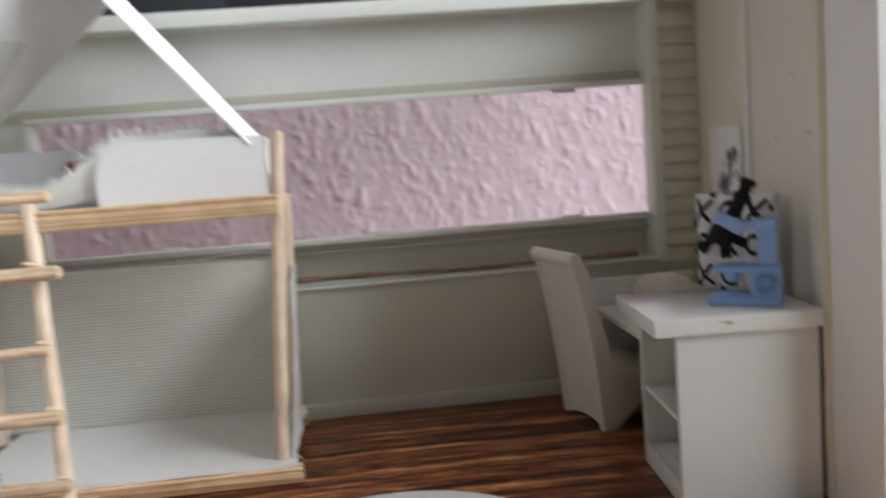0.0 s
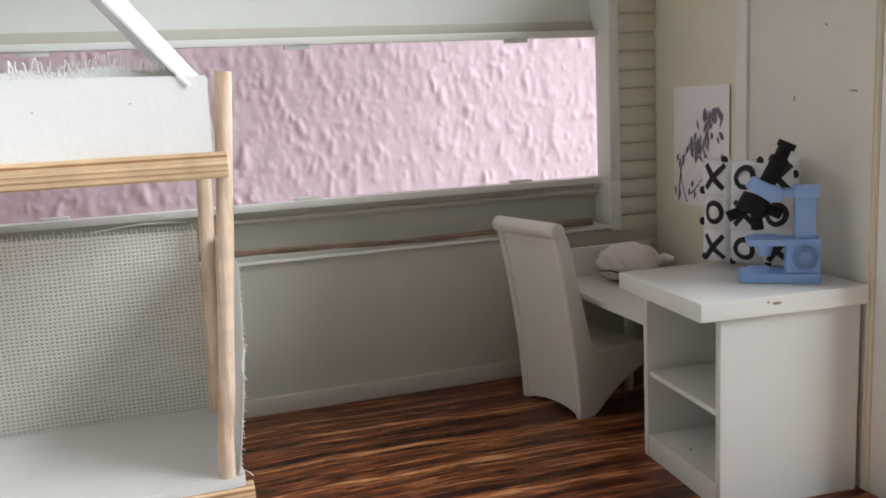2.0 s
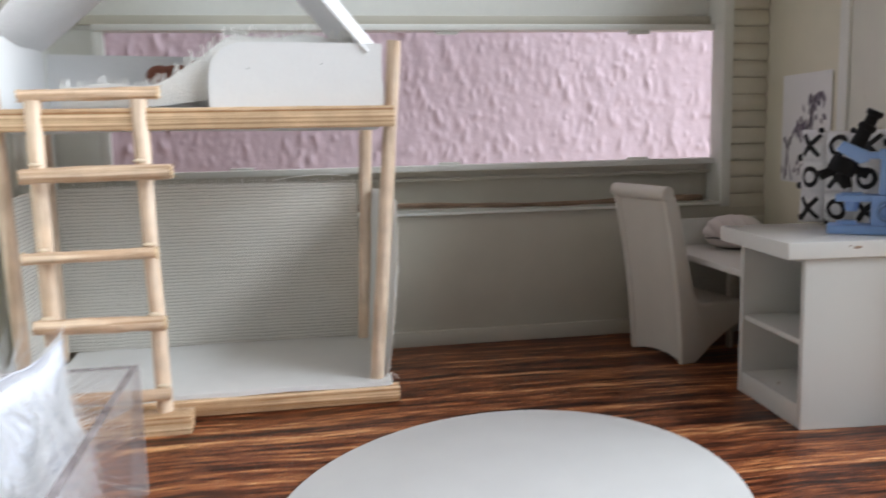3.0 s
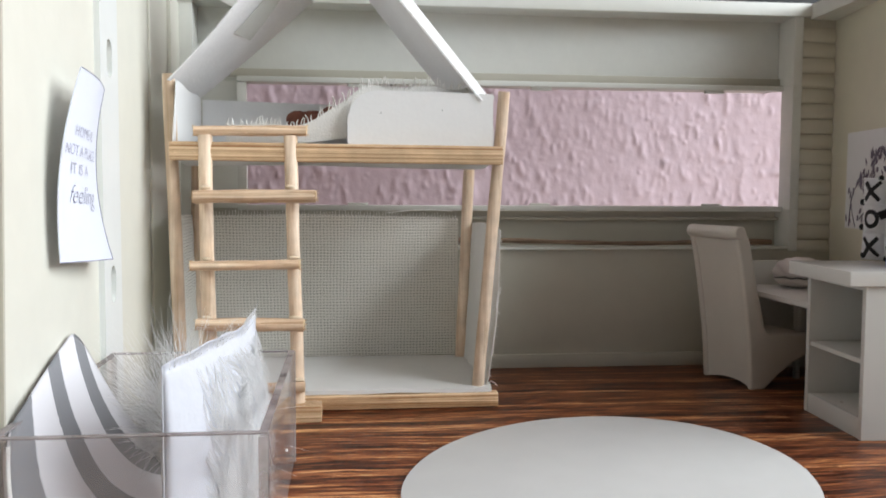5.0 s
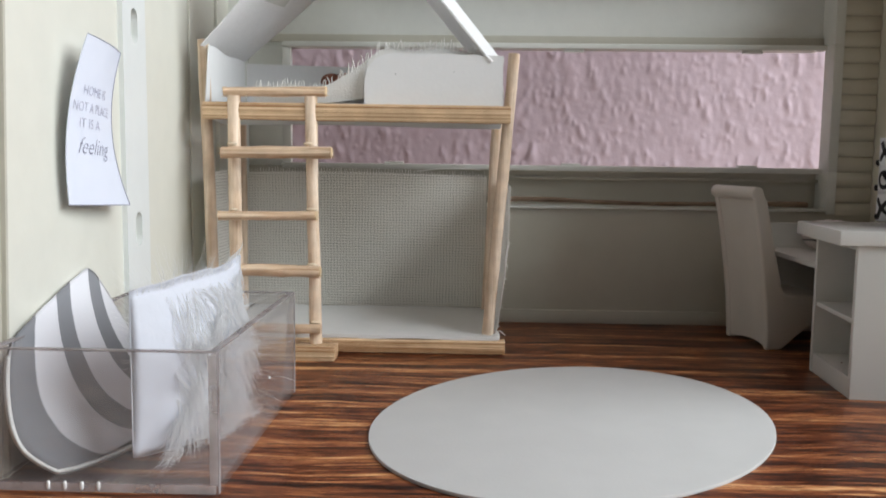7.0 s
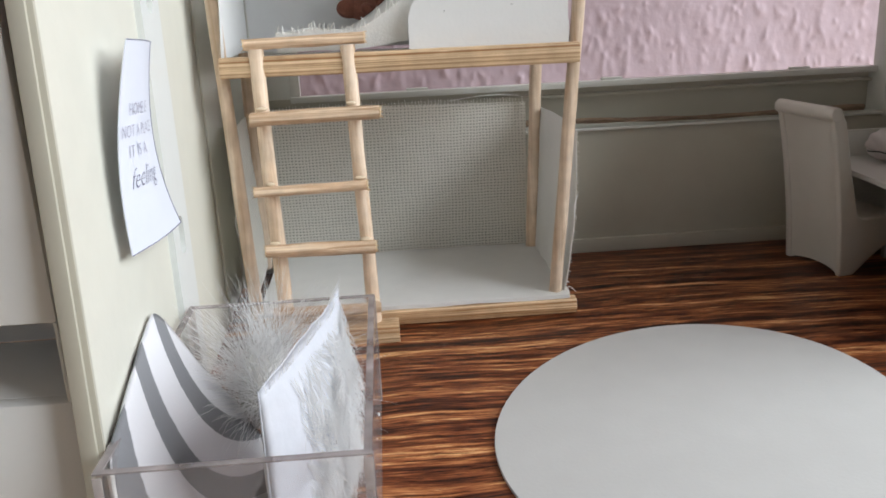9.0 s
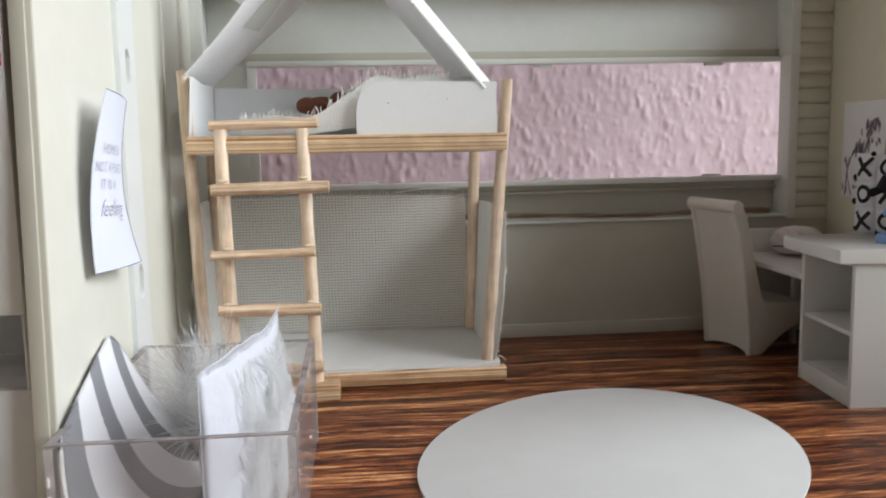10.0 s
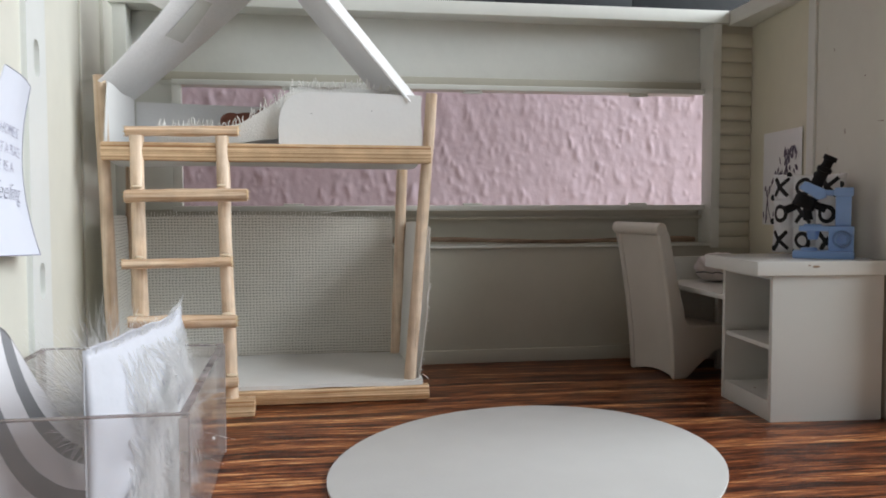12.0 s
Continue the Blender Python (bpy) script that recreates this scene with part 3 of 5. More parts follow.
part("panel", b, M_CREAM, wall_left)
b = fresh()
box(b, -3, 0, -12.5, 97, 0, 166)
part("panel", b, M_CREAM, wall_left)
b = fresh()


def slotted_strip(y0, y1, z0, z1, slots, half_width, half_height, x0, x1):
    """A flat upright strip with rounded slots through it, at the given heights."""
    mid = (y0 + y1) / 2
    box(b, x0, x1, y0, mid - half_width, z0, z1)
    box(b, x0, x1, mid + half_width, y1, z0, z1)

    def cap(z, way):
        return [(mid - half_width * math.cos(q), z + way * half_width * math.sin(q)) for q in [math.pi * k / 10 for k in range(11)]]
    lower = [(mid - half_width, z0), (mid + half_width, z0)]
    for c in slots:
        prism(b, lower + cap(c - half_height + half_width, -1)[::-1], "x", x0, x1)
        lower = cap(c + half_height - half_width, 1)
    prism(b, lower + [(mid + half_width, z1), (mid - half_width, z1)], "x", x0, x1)


slotted_strip(-32, -12, 0, 166, (51.0, 115.2), 2.9, 5.4, -3, 1.6)
part("pilaster", b, M_STRIP, wall_left, "cool white slotted strip")
# cream backing added to make the slots pale, in place of light behind them
for z in (51.0, 115.2):
    b = fresh()
    box(b, -3.2, -1.4, -25.8, -18.2, z - 6.5, z + 6.5)
    part("slot_back", b, M_CREAM, wall_left)
b = fresh()
box(b, 0, 0.9, 40, 44, 0, 156)
part("rib", b, M_CREAM, wall_left, bevel=0.3)
b = fresh()
box(b, 0, 1.6, 78, 97, 0, 156)
part("corner_strip", b, M_CREAM, wall_left, bevel=0.3)
# front edge given the darker plastic to imitate its unlit, shaded face
b = fresh()
prism(b, [(-107.5, -3), (-106.3, -3), (-97.0, 166), (-98.2, 166)], "x", -3.4, 0.5)
prism(b, [(-108.5, -3), (-107.5, -3), (-98.2, 166), (-99.2, 166)], "x", -3.8, -0.6)
part("edge_moulding", b, M_WHITEWALL, wall_left, bevel=0.3)

# right wall, slanting outwards to the back
wall_right = thing("wall_right", (RW0.x, RW0.y, 0), "cream plastic side wall with a shallow pilaster and scuffs", "wall",
                   turn=-math.degrees(math.atan2(RWD.x, RWD.y)), kind="structure")
RL = (RW1 - RW0).length
for nm, dims, mt in (("panel", (0, 5, 0, RL + 3, -3, 163), M_YELLOWED), ("pilaster", (-1.5, 0, 58.5, 65, 0, 157), M_WINDOWFRAME),
                     ("front_panel", (-0.5, 0, 0.5, 58.5, 0, 157), M_CREAM)):
    b = fresh()
    box(b, *dims)
    part(nm, b, mt, wall_right, bevel=0.3)
for y, z, w, h, tilt in ((8.5, 101, 4.2, 0.5, 6), (34, 99.5, 0.6, 1.6, -14), (37, 84, 0.5, 0.9, 0), (20, 118, 0.8, 0.5, 0), (44, 131, 0.5, 1.1, 0)):
    b = fresh()
    prism(b, [(y - w / 2, z - h / 2), (y + w / 2, z - h / 2 + w * 0.1), (y + w / 2.4, z + h / 2), (y - w / 3, z + h / 2)], "x", -0.56, -0.45)
    part("scuff", b, M_TWIG, wall_right)
bm = fresh()
prism(bm, [(121.4, 212), (122.4, 212), (141.6, 337), (141.6, 350), (129.8, 350), (128.8, 335.4)], "z", 156.6, 163.4)
solid("wall_rim", bm, M_WINDOWFRAME, "off-white top rim along the side wall", "trim", "structure", 0.4)
bm = fresh()
prism(bm, [(122.9, 209.6), (128.4, 195), (178, 195), (178, 214), (127.6, 214), (127.2, 209.6)], "z", -3.6, 186)
solid("wall_post", bm, M_POST, "smooth white upright post at the front end of the wall", "post", "structure", 0.4)

# roof panel, folded open behind the back wall
roof = thing("roof_panel", (-5, 372, 166), "dark slate-grey roof panel standing open behind the wall", "roof panel", kind="structure")
for x0, x1 in zip((-188, -118, -48, 24, 95, 166), (-118.4, -48.4, 23.6, 94.6, 165.6, 236)):
    b = fresh()
    box(b, x0 + 5, x1 + 5, 0, 4, -9, 70)
    part("panel", b, M_SLATE, roof, bevel=0.4)

# ---------------------------------------------------------------- pink wall behind the toy house, unseen room added round it
bm = fresh()
NX, NZ = 700, 210
X0, X1, Z0, Z1 = -250.0, 350.0, 30.0, 210.0


def plaster_coat():
    """Heights of the rough coat: low waves and thousands of soft lumps and hanging drops."""
    rng = np.random.default_rng(17)
    xs, zs = np.linspace(X0, X1, NX + 1), np.linspace(Z0, Z1, NZ + 1)
    coat = np.zeros((NZ + 1, NX + 1))
    for count, across, tall, high in ((420, 4.6, 7.0, 0.42), (3200, 1.7, 2.8, 0.54), (3000, 1.25, 1.7, 0.46)):
        for k in range(count):
            cx, cz = rng.uniform(X0, X1), rng.uniform(Z0, Z1)
            a, c = across * rng.uniform(0.65, 1.35), tall * rng.uniform(0.6, 1.4)
            h, tilt = high * rng.uniform(-0.35, 1.0) * rng.uniform(0.5, 1.5), rng.normal(0, 0.13)
            i0, i1 = np.searchsorted(xs, (cx - 3 * a - c, cx + 3 * a + c))
            j0, j1 = np.searchsorted(zs, (cz - 3 * c, cz + 3 * c))
            dx, dz = xs[None, i0:i1] - cx, zs[j0:j1, None] - cz
            fat = a * (1.0 - 0.16 * np.clip(dz / c, -1.5, 1.5))
            coat[j0:j1, i0:i1] += h * np.exp(-(np.abs((dx - tilt * dz) / fat) ** 2.4 + np.abs(dz / c) ** 2.4) * 0.6)
    return coat


coat = plaster_coat()
rows = []
for j in range(NZ + 1):
    z = Z0 + (Z1 - Z0) * j / NZ
    rows.append([bm.verts.new((X0 + (X1 - X0) * i / NX, 527 - coat[j, i], z)) for i in range(NX + 1)])
for a, b in zip(rows, rows[1:]):
    for i in range(NX):
        bm.faces.new((a[i], a[i + 1], b[i + 1], b[i]))
solid("wall_north", bm, M_PINK, "rough pink plastered room wall behind the toy house", "wall", "structure", smooth=3.0)
bm = fresh()
box(bm, -1600, X0, 527, 600, -750, 1700)
box(bm, X1, 1400, 527, 600, -750, 1700)
box(bm, X0, X1, 527, 600, Z1, 1700)
box(bm, X0, X1, 527, 600, -750, Z0)
solid("wall_north_rest", bm, M_PINK, "pink painted room wall", "wall", "structure")
# from here an invented enclosure, out of view, that shapes the ambient light
bm = fresh()
box(bm, -1700, -1600, -1800, 600, -750, 1700)
solid("wall_west", bm, M_ROOMWALL, "unseen beige room wall added to set the bounce light", "wall", "structure")
bm = fresh()
box(bm, -1700, -400, -1900, -1800, -750, 1700)
box(bm, 1100, 1500, -1900, -1800, -750, 1700)
box(bm, -400, 1100, -1900, -1800, -750, 380)
box(bm, -400, 1100, -1900, -1800, 1580, 1700)
solid("wall_south", bm, M_ROOMWALL, "unseen beige room wall, added with an opening for the lamp", "wall", "structure")
bm = fresh()
box(bm, 1400, 1500, -1800, -1310, -750, 1700)
box(bm, 1400, 1500, 310, 600, -750, 1700)
box(bm, 1400, 1500, -1310, 310, -750, 365)
box(bm, 1400, 1500, -1310, 310, 1635, 1700)
solid("wall_east", bm, M_ROOMWALL, "unseen beige room wall, added with an opening for the lamp", "wall", "structure")
bm = fresh()
box(bm, -1700, 1500, -1900, 600, 1700, 1750)
solid("ceiling", bm, M_CEILING, "unseen beige ceiling added to set the bounce light", "ceiling", "structure")
bm = fresh()
box(bm, -1700, 1500, -1900, 600, -800, -750)
solid("room_floor", bm, M_ROOMFLOOR, "unseen brown wooden floor closing the added room", "floor", "structure")
table = thing("table", (0, 120, -750), "light wooden table that carries the toy house", "table")
b = fresh()
box(b, -700, 700, -180, 400, 722, 746.4)
part("tabletop", b, M_TABLE, table, bevel=2)
for x in (-660, 660):
    for y in (-140, 360):
        b = fresh()
        box(b, x - 25, x + 25, y - 25, y + 25, 0, 722)
        part("leg", b, M_TABLE, table, bevel=2)

# ---------------------------------------------------------------- bunk bed
bed = thing("bunk_bed", (-84, 297, 0), "handmade pine-stick toy bunk bed with white paper roof", "bunk bed")
BX, BY = -84, 297


def loc(x, y, z):
    return (x - BX, y - BY, z)


def stick(name, p, q, r, mat, parent, seed, r1=None, flat=1.0, rough=0.2, bend=0.0, label=""):
    b = fresh()
    rod(b, loc(*p), loc(*q), r, r1, 14, 8, rough, flat, bend, seed)
    return part(name, b, mat, parent, label, smooth=0.9)


stick("post", (-137.5, 270, 5), (-141, 271, 118), 2.15, M_PINE_Z, bed, 1, rough=0.2)
stick("post", (-32.2, 272, 5.5), (-24.1, 268.1, 113.5), 2.3, M_PINE_Z, bed, 2, 2.1)
stick("post", (-31.4, 328, 5.5), (-28.2, 326, 92), 2.3, M_PINE_Z, bed, 3)
stick("post", (-141, 325.5, 5.5), (-141, 325.5, 92), 2.2, M_PINE_Z, bed, 4)


def plank(name, x0, x1, y0, y1, z0, z1, seed, parent, dz=0.0):
    b = fresh()
    n = 18
    prev = None
    for i in range(n + 1):
        s = i / n
        x = x0 + (x1 - x0) * s
        k = 0.18 * noise.noise(Vector((x / 9.0, seed, 0.5)))
        k2 = 0.18 * noise.noise(Vector((x / 7.0, seed + 9, 0.5)))
        ring = [b.verts.new(loc(x, y, z + dz * s)) for y, z in ((y0, z0 + k), (y1, z0 + k), (y1, z1 + k2), (y0 + 0.3 + k, z1 + k2), (y0 - 0.35, (z0 + z1) / 2 + k))]
        if prev:
            for j in range(5):
                b.faces.new((prev[j], prev[(j + 1) % 5], ring[(j + 1) % 5], ring[j]))
        else:
            b.faces.new(ring[::-1])
        prev = ring
    b.faces.new(prev)
    return part(name, b, M_PINE_RAIL, parent, bevel=0.25)


plank("front_rail", -139.5, -25.2, 263.2, 266.8, 88.2, 94.6, 1, bed, -0.6)
plank("lower_rail", -137, -25.6, 266.0, 271.0, 0.6, 5.6, 2, bed)
plank("lower_back_rail", -137, -27, 327.0, 331.0, 0.4, 5.4, 3, bed)

b = fresh()
sheet(b, lambda s, t: loc(-139 + 111 * s, 266.9 + 57 * t, 90.6 - 2.4 * math.sin(math.pi * t) + 0.5 * math.sin(5 * s)), 24, 12, 1.0)
part("upper_deck", b, M_THINCARD, bed, "thin white card deck")
b = fresh()
sheet(b, lambda s, t: loc(-137 + 109 * s + 1.5 * noise.noise(Vector((t * 6, 0, 3))) * s, 267 + 65 * t + 0.5 * noise.noise(Vector((s * 18, 1, 0))) * (1 - t),
                          7.2 + 0.5 * noise.noise(Vector((s * 5, t * 4, 0)))), 48, 24, 1.4)
part("lower_deck", b, M_DECK, bed, "white card deck")

# paper sides of the upper bunk
b = fresh()
sheet(b, lambda s, t: loc(-138.6 + 0.9 * math.sin(s * 3.1) * t + 1.6 * max(0, 0.12 - s) * 8 * t, 265.2 + 58 * s, 93.5 + (21.5 + 1.2 * math.sin(s * 9) * (1 - s)) * t), 26, 10, 0.35)
part("end_panel", b, M_PAPER, bed)
b = fresh()
sheet(b, lambda s, t: loc(-138 + 110 * s, 323.6 + 0.8 * math.sin(s * 5), 92 + (22.8 - 2.6 * s) * t), 30, 6, 0.35)
part("back_panel", b, M_PAPER, bed)
b = fresh()


def guard_top(x):
    s = (x + 79.6) / 51.4
    r = 11.0
    d = x + 79.6
    drop = r - math.sqrt(max(0, r * r - (r - d) ** 2)) if d < r else 0
    return 113.4 - drop * 0.95 - 0.8 * s


sheet(b, lambda s, t: loc(-79.6 + 51.4 * s, 267.3 - 0.5 * math.sin(3.1 * s) * t, 93.6 + (guard_top(-79.6 + 51.4 * s) - 93.6) * t), 44, 10, 0.4)
guard = part("guard_panel", b, M_PAPER, bed, "white paper guard panel with one rounded corner")
for x, z in ((-68, 105.5), (-46.4, 106.6)):
    b = fresh()
    blob(b, loc(x, 266.75, z), (0.17, 0.12, 0.17), 8, 6)
    part("speck", b, M_BLACK, guard)
b = fresh()
sheet(b, lambda s, t: loc(-28.0 + 0.4 * math.sin(7 * t), 268 + 56 * s, 93 + 19 * t), 12, 6, 0.35)
part("end_panel", b, M_PAPER, bed)

# paper roof


def apex(s):
    """The ridge, which drops and shifts towards the back."""
    return -94.6 + 14.6 * s, 182.3 - 14.3 * s


def left_slope(s, t):
    ax, az = apex(s)
    x = -139.6 + (ax + 139.6) * t
    z = 115 + (az - 115) * t
    sag = -(4.6 - 3.2 * s) * math.sin(math.pi * t)
    curl = 0.8 * (1 - s) ** 3
    return loc(x - sag - curl * 0.5, 264.8 + 57 * s - 1.5 * math.sin(t * 4), z + sag * 0.6 + 0.8 * math.sin(s * 5 + 2 * t))


def right_slope(s, t):
    ax, az = apex(s)
    x = -32.5 + (ax + 32.5) * t
    z = 110.0 + (az - 110.0) * t
    return loc(x, 266.5 + 55 * s, z + 0.7 * math.sin(s * 3 + t * 2))


b = fresh()
sheet(b, left_slope, 16, 22, 0.35)
roof_l = part("roof_sheet", b, M_ROOFPAPER, bed, "white paper roof slope")
b = fresh()
sheet(b, right_slope, 16, 22, 0.35)
part("roof_sheet", b, M_ROOFPAPER, bed, "white paper roof slope")
b = fresh()
sheet(b, lambda s, t: tuple(Vector(right_slope(0, t)) + Vector((3.5, 5.6, 3.0)) * s * (0.8 + 0.3 * t) + Vector((0.1, 0.0, 0.2))), 3, 22, 0.35)
part("folded_edge", b, M_PAPER, bed, "bright folded paper edge")
b = fresh()


def tape(s, t):
    p = Vector(left_slope(0.32 + 0.32 * s * (1 - 0.35 * t), 0.38 + 0.23 * t - 0.05 * (1 - s)))
    return tuple(p + Vector((0.3, 0.0, -0.26)))


sheet(b, tape, 8, 8, 0.06)
part("sticky_tape", b, M_TAPE, roof_l, "frosted piece of sticky tape")
b = fresh()


def flap(s, t):
    reach = 10.5 * s * min(1.0, 7 * t) ** 0.6 * (1 + 0.12 * math.sin(17 * t))
    return tuple(Vector(left_slope(0.02, 0.40 + 0.36 * t)) + Vector((-reach, 0.9 * s, 0.22 * reach)))


sheet(b, flap, 8, 16, 0.15)
part("torn_flap", b, M_PAPER, roof_l)

# ladder
ladder = new("ladder")
ladder.parent = bed
tagged(ladder, "ladder of round pine sticks")
stick("stile", (-126.3, 259.5, 5.0), (-127.8, 264.5, 96.8), 2.35, M_PINE_Z, ladder, 6)
stick("stile", (-96.6, 259.5, 5.0), (-99.3, 264.5, 96.8), 2.3, M_PINE_Z, ladder, 7)
stick("rung", (-131.2, 264.6, 98.2), (-93.8, 265.2, 98.8), 2.2, M_PINE_X, ladder, 8, flat=0.8)
stick("rung", (-130.6, 257.4, 75.8), (-90.4, 256.8, 76.4), 2.2, M_PINE_X, ladder, 9)
stick("rung", (-131.6, 256.8, 52.8), (-96.0, 256.6, 53.2), 2.2, M_PINE_X, ladder, 10, flat=0.75)
stick("rung", (-130.0, 256.2, 33.2), (-94.6, 256.0, 32.6), 2.2, M_PINE_X, ladder, 11)
stick("rung", (-130, 256.4, 11.4), (-94.2, 256.4, 11.2), 2.2, M_PINE_X, ladder, 12, flat=0.8)
for x, y, z in ((-130.85, 257.4, 75.8), (-90.15, 256.8, 76.4), (-131.85, 256.8, 52.8), (-95.75, 256.6, 53.2), (-130.25, 256.2, 33.2), (-94.35, 256.0, 32.6), (-131.4, 264.6, 98.2), (-93.6, 265.2, 98.8)):
    b = fresh()
    out = -1 if x < -110 else 1
    rod(b, loc(x - 0.3 * out, y, z), loc(x + 0.12 * out, y, z), 2.15, 1.9, 14, 2, 0.35, 0.85, 0.0, int(-x))
    for k in range(7):
        a = 2 * math.pi * (k + 0.4 * math.sin(x + k)) / 7
        p = Vector(loc(x, y + 1.7 * math.cos(a), z + 1.7 * math.sin(a)))
        strand(b, [p, p + Vector((0.45 * out, 0.1 * math.cos(a), 0.1 * math.sin(a))), p + Vector((0.8 * out, 0.35 * math.cos(a), 0.35 * math.sin(a)))], 0.16, 0.05)
    part("cut_end", b, M_PINE_END, ladder, "pale splintered cut end")
plank("step", -124, -88.6, 251.6, 261.5, 0.1, 5.2, 5, ladder)

for gx, gz in ((-127.6, 79), (-98.6, 79.4), (-127.2, 55), (-98, 55.4), (-126.8, 35.2), (-97.2, 34.8), (-97, 13.4)):
    b = fresh()
    blob(b, loc(gx + random.uniform(-1, 1), 257.6, gz), (random.uniform(1.2, 2.2), 1.2, random.uniform(0.5, 0.9)), 12, 8)
    part("dried_glue", b, M_GLUE, ladder, "shiny dried glue", smooth=3)

# gauze behind the lower bunk, cotton at its ends
b = fresh()


def gauze(s, t):
    x = -142.5 + 110.5 * s
    return loc(x, 331.8 + 0.8 * math.sin(s * 7) * t + 0.4 * noise.noise(Vector((s * 9, t * 5, 0))), 7.4 + (60.0 + 0.8 * math.sin(s * 4)) * t)


sheet(b, gauze, 60, 24, 0.05)
gz = part("gauze_back", b, M_GAUZE, bed, "loosely woven unbleached gauze")
b = fresh()
for i in range(84):
    s = (i + 0.25 * random.random()) / 84
    p = Vector(gauze(s, 1.0)) + Vector((0, -0.1, 0))
    h = 1.0 + 1.2 * random.random()
    strand(b, [p - Vector((0, 0, 1)), p + Vector((random.uniform(-0.1, 0.1), random.uniform(-0.2, 0.1), h * 0.5)), p + Vector((random.uniform(-0.25, 0.25), random.uniform(-0.4, 0.2), h))], 0.2, 0.14)
q = Vector(gauze(0.72, 1.0))
strand(b, [q + Vector((28 * k / 9, -0.6, 1.2 + 1.5 * math.sin(k / 9 * 2.6))) for k in range(10)], 0.2, 0.15)
tagged(part("frayed_edge", b, M_THREAD, gz), kind="stuff")


def end_cloth(x, amp, seed, top):
    def f(s, t):
        y = 270.5 + 60 * s
        wob = amp * math.sin(2.6 * t + 0.4) * (1 - s) + 0.5 * noise.noise(Vector((s * 8, t * 6, seed)))
        lean = 5.2 * t * (1 - 0.45 * s) if x > -80 else -2.2 * t - 2.0 * s
        return loc(x + lean + wob, y - 1.2 * math.sin(t * 5) * (1 - s), 7.2 + (top + 1.5 * math.sin(3 * s)) * t)
    return f


for x, amp, seed, top in ((-29.6, 1.6, 4, 57), (-138.6, -0.4, 8, 60)):
    f = end_cloth(x, amp, seed, top)
    b = fresh()
    sheet(b, f, 20, 34, 0.3)
    right = x > -80
    cl = part("end_cloth", b, M_CURTAIN if right else M_GAUZE, bed, "white frayed cotton curtain" if right else "loosely woven gauze end")
    b = fresh()
    for i in range(46):
        p = Vector(f(0, (i + random.random()) / 46))
        strand(b, [p, p + Vector((random.uniform(-0.1, 0.8), -0.5, random.uniform(-0.4, 0.4))), p + Vector((random.uniform(0.0, 0.8), -0.7, random.uniform(-0.6, 0.4)))], 0.12, 0.06)
    p = Vector(f(0, 0.62))
    strand(b, [p + Vector((0.3 - 1.4 * math.sin(k / 8 * 2.8), -1.0, -9 * k / 8)) for k in range(9)], 0.16, 0.12)
    p = Vector(f(0, 0.01))
    strand(b, [p, p + Vector((1.2, -0.8, 1.4)), p + Vector((2.4, -1.2, 0.6)), p + Vector((3.4, -1.5, -0.5))], 0.18, 0.1)
    tagged(part("frayed_edge", b, M_THREAD, cl), kind="stuff")

# blanket with fringe, toy bear
blanket = thing("blanket", (-84, 290, 92), "white cotton blanket with a fringed edge on the upper bunk", "blanket")


def hump(x):
    k = (max(0.0, min(1.0, (x + 96) / 25.0)))
    return 101.4 + 13.8 * (k * k * (3 - 2 * k)) + 0.5 * math.sin(x / 3.0)


def blanket_at(s, t):
    x = -122 + 86 * s
    y = 271.5 + 42 * t
    z = hump(x + 6 * t) - 1.5 * t + 0.6 * noise.noise(Vector((x / 9, y / 9, 2)))
    return (x + 84, y - 290, z - 92)


b = fresh()
sheet(b, blanket_at, 60, 16, 0.5)
part("cloth", b, M_CLOTH, blanket)
b = fresh()
sheet(b, lambda s, t: tuple(Vector(blanket_at(s, 0)) + Vector((0, 0.4, 0)) + Vector((0, 0.0, -0.78 * (hump(-122 + 86 * s) - 93.0))) * t), 60, 8, 0.4)
part("hanging_side", b, M_CLOTH, blanket)
b = fresh()
for i in range(64):
    s = (i + 0.8 * random.random()) / 64
    p = Vector(blanket_at(s, 0.0))
    up = Vector((random.uniform(-0.3, 0.45), random.uniform(-0.5, 0.3), 1)).normalized()
    h = random.uniform(2.0, 4.0) * (0.6 if s < 0.3 else 1.0)
    strand(b, [p - Vector((0, 0, 0.6)), p + up * h * 0.5, p + up * h + Vector((random.uniform(-0.5, 0.5), 0, -0.1))], 0.27, 0.2)
for i in range(40):
    s = 0.66 + 0.34 * random.random()
    p = Vector(blanket_at(s, 0.15))
    strand(b, [p, p + Vector((random.uniform(-0.3, 0.4), 0.3, 1.0)), p + Vector((random.uniform(-0.4, 0.9), 0.4, random.uniform(1.4, 2.6)))], 0.18, 0.12)
tagged(part("fringe", b, M_THREAD, blanket), kind="stuff")

bm = fresh()
blob(bm, (-93.5, 316.5, 106.2), (7.5, 5.0, 4.2))
blob(bm, (-86.2, 316.0, 108.0), (4.4, 4.4, 4.2))
blob(bm, (-84.0, 313.0, 107.2), (2.2, 2.2, 1.8))
blob(bm, (-82.6, 317.0, 110.6), (1.3, 1.2, 1.5))
blob(bm, (-99.5, 315.5, 106.6), (4.6, 3.6, 3.6))
blob(bm, (-93.0, 311.6, 106.6), (2.2, 2.8, 2.0))
for v in bm.verts:
    v.co.z = 91.4 + (v.co.z - 101.6) * 1.0 + 10.2
solid("toy_bear", bm, M_BEAR, "small dark brown toy bear lying against the paper back panel", "toy bear", smooth=3)

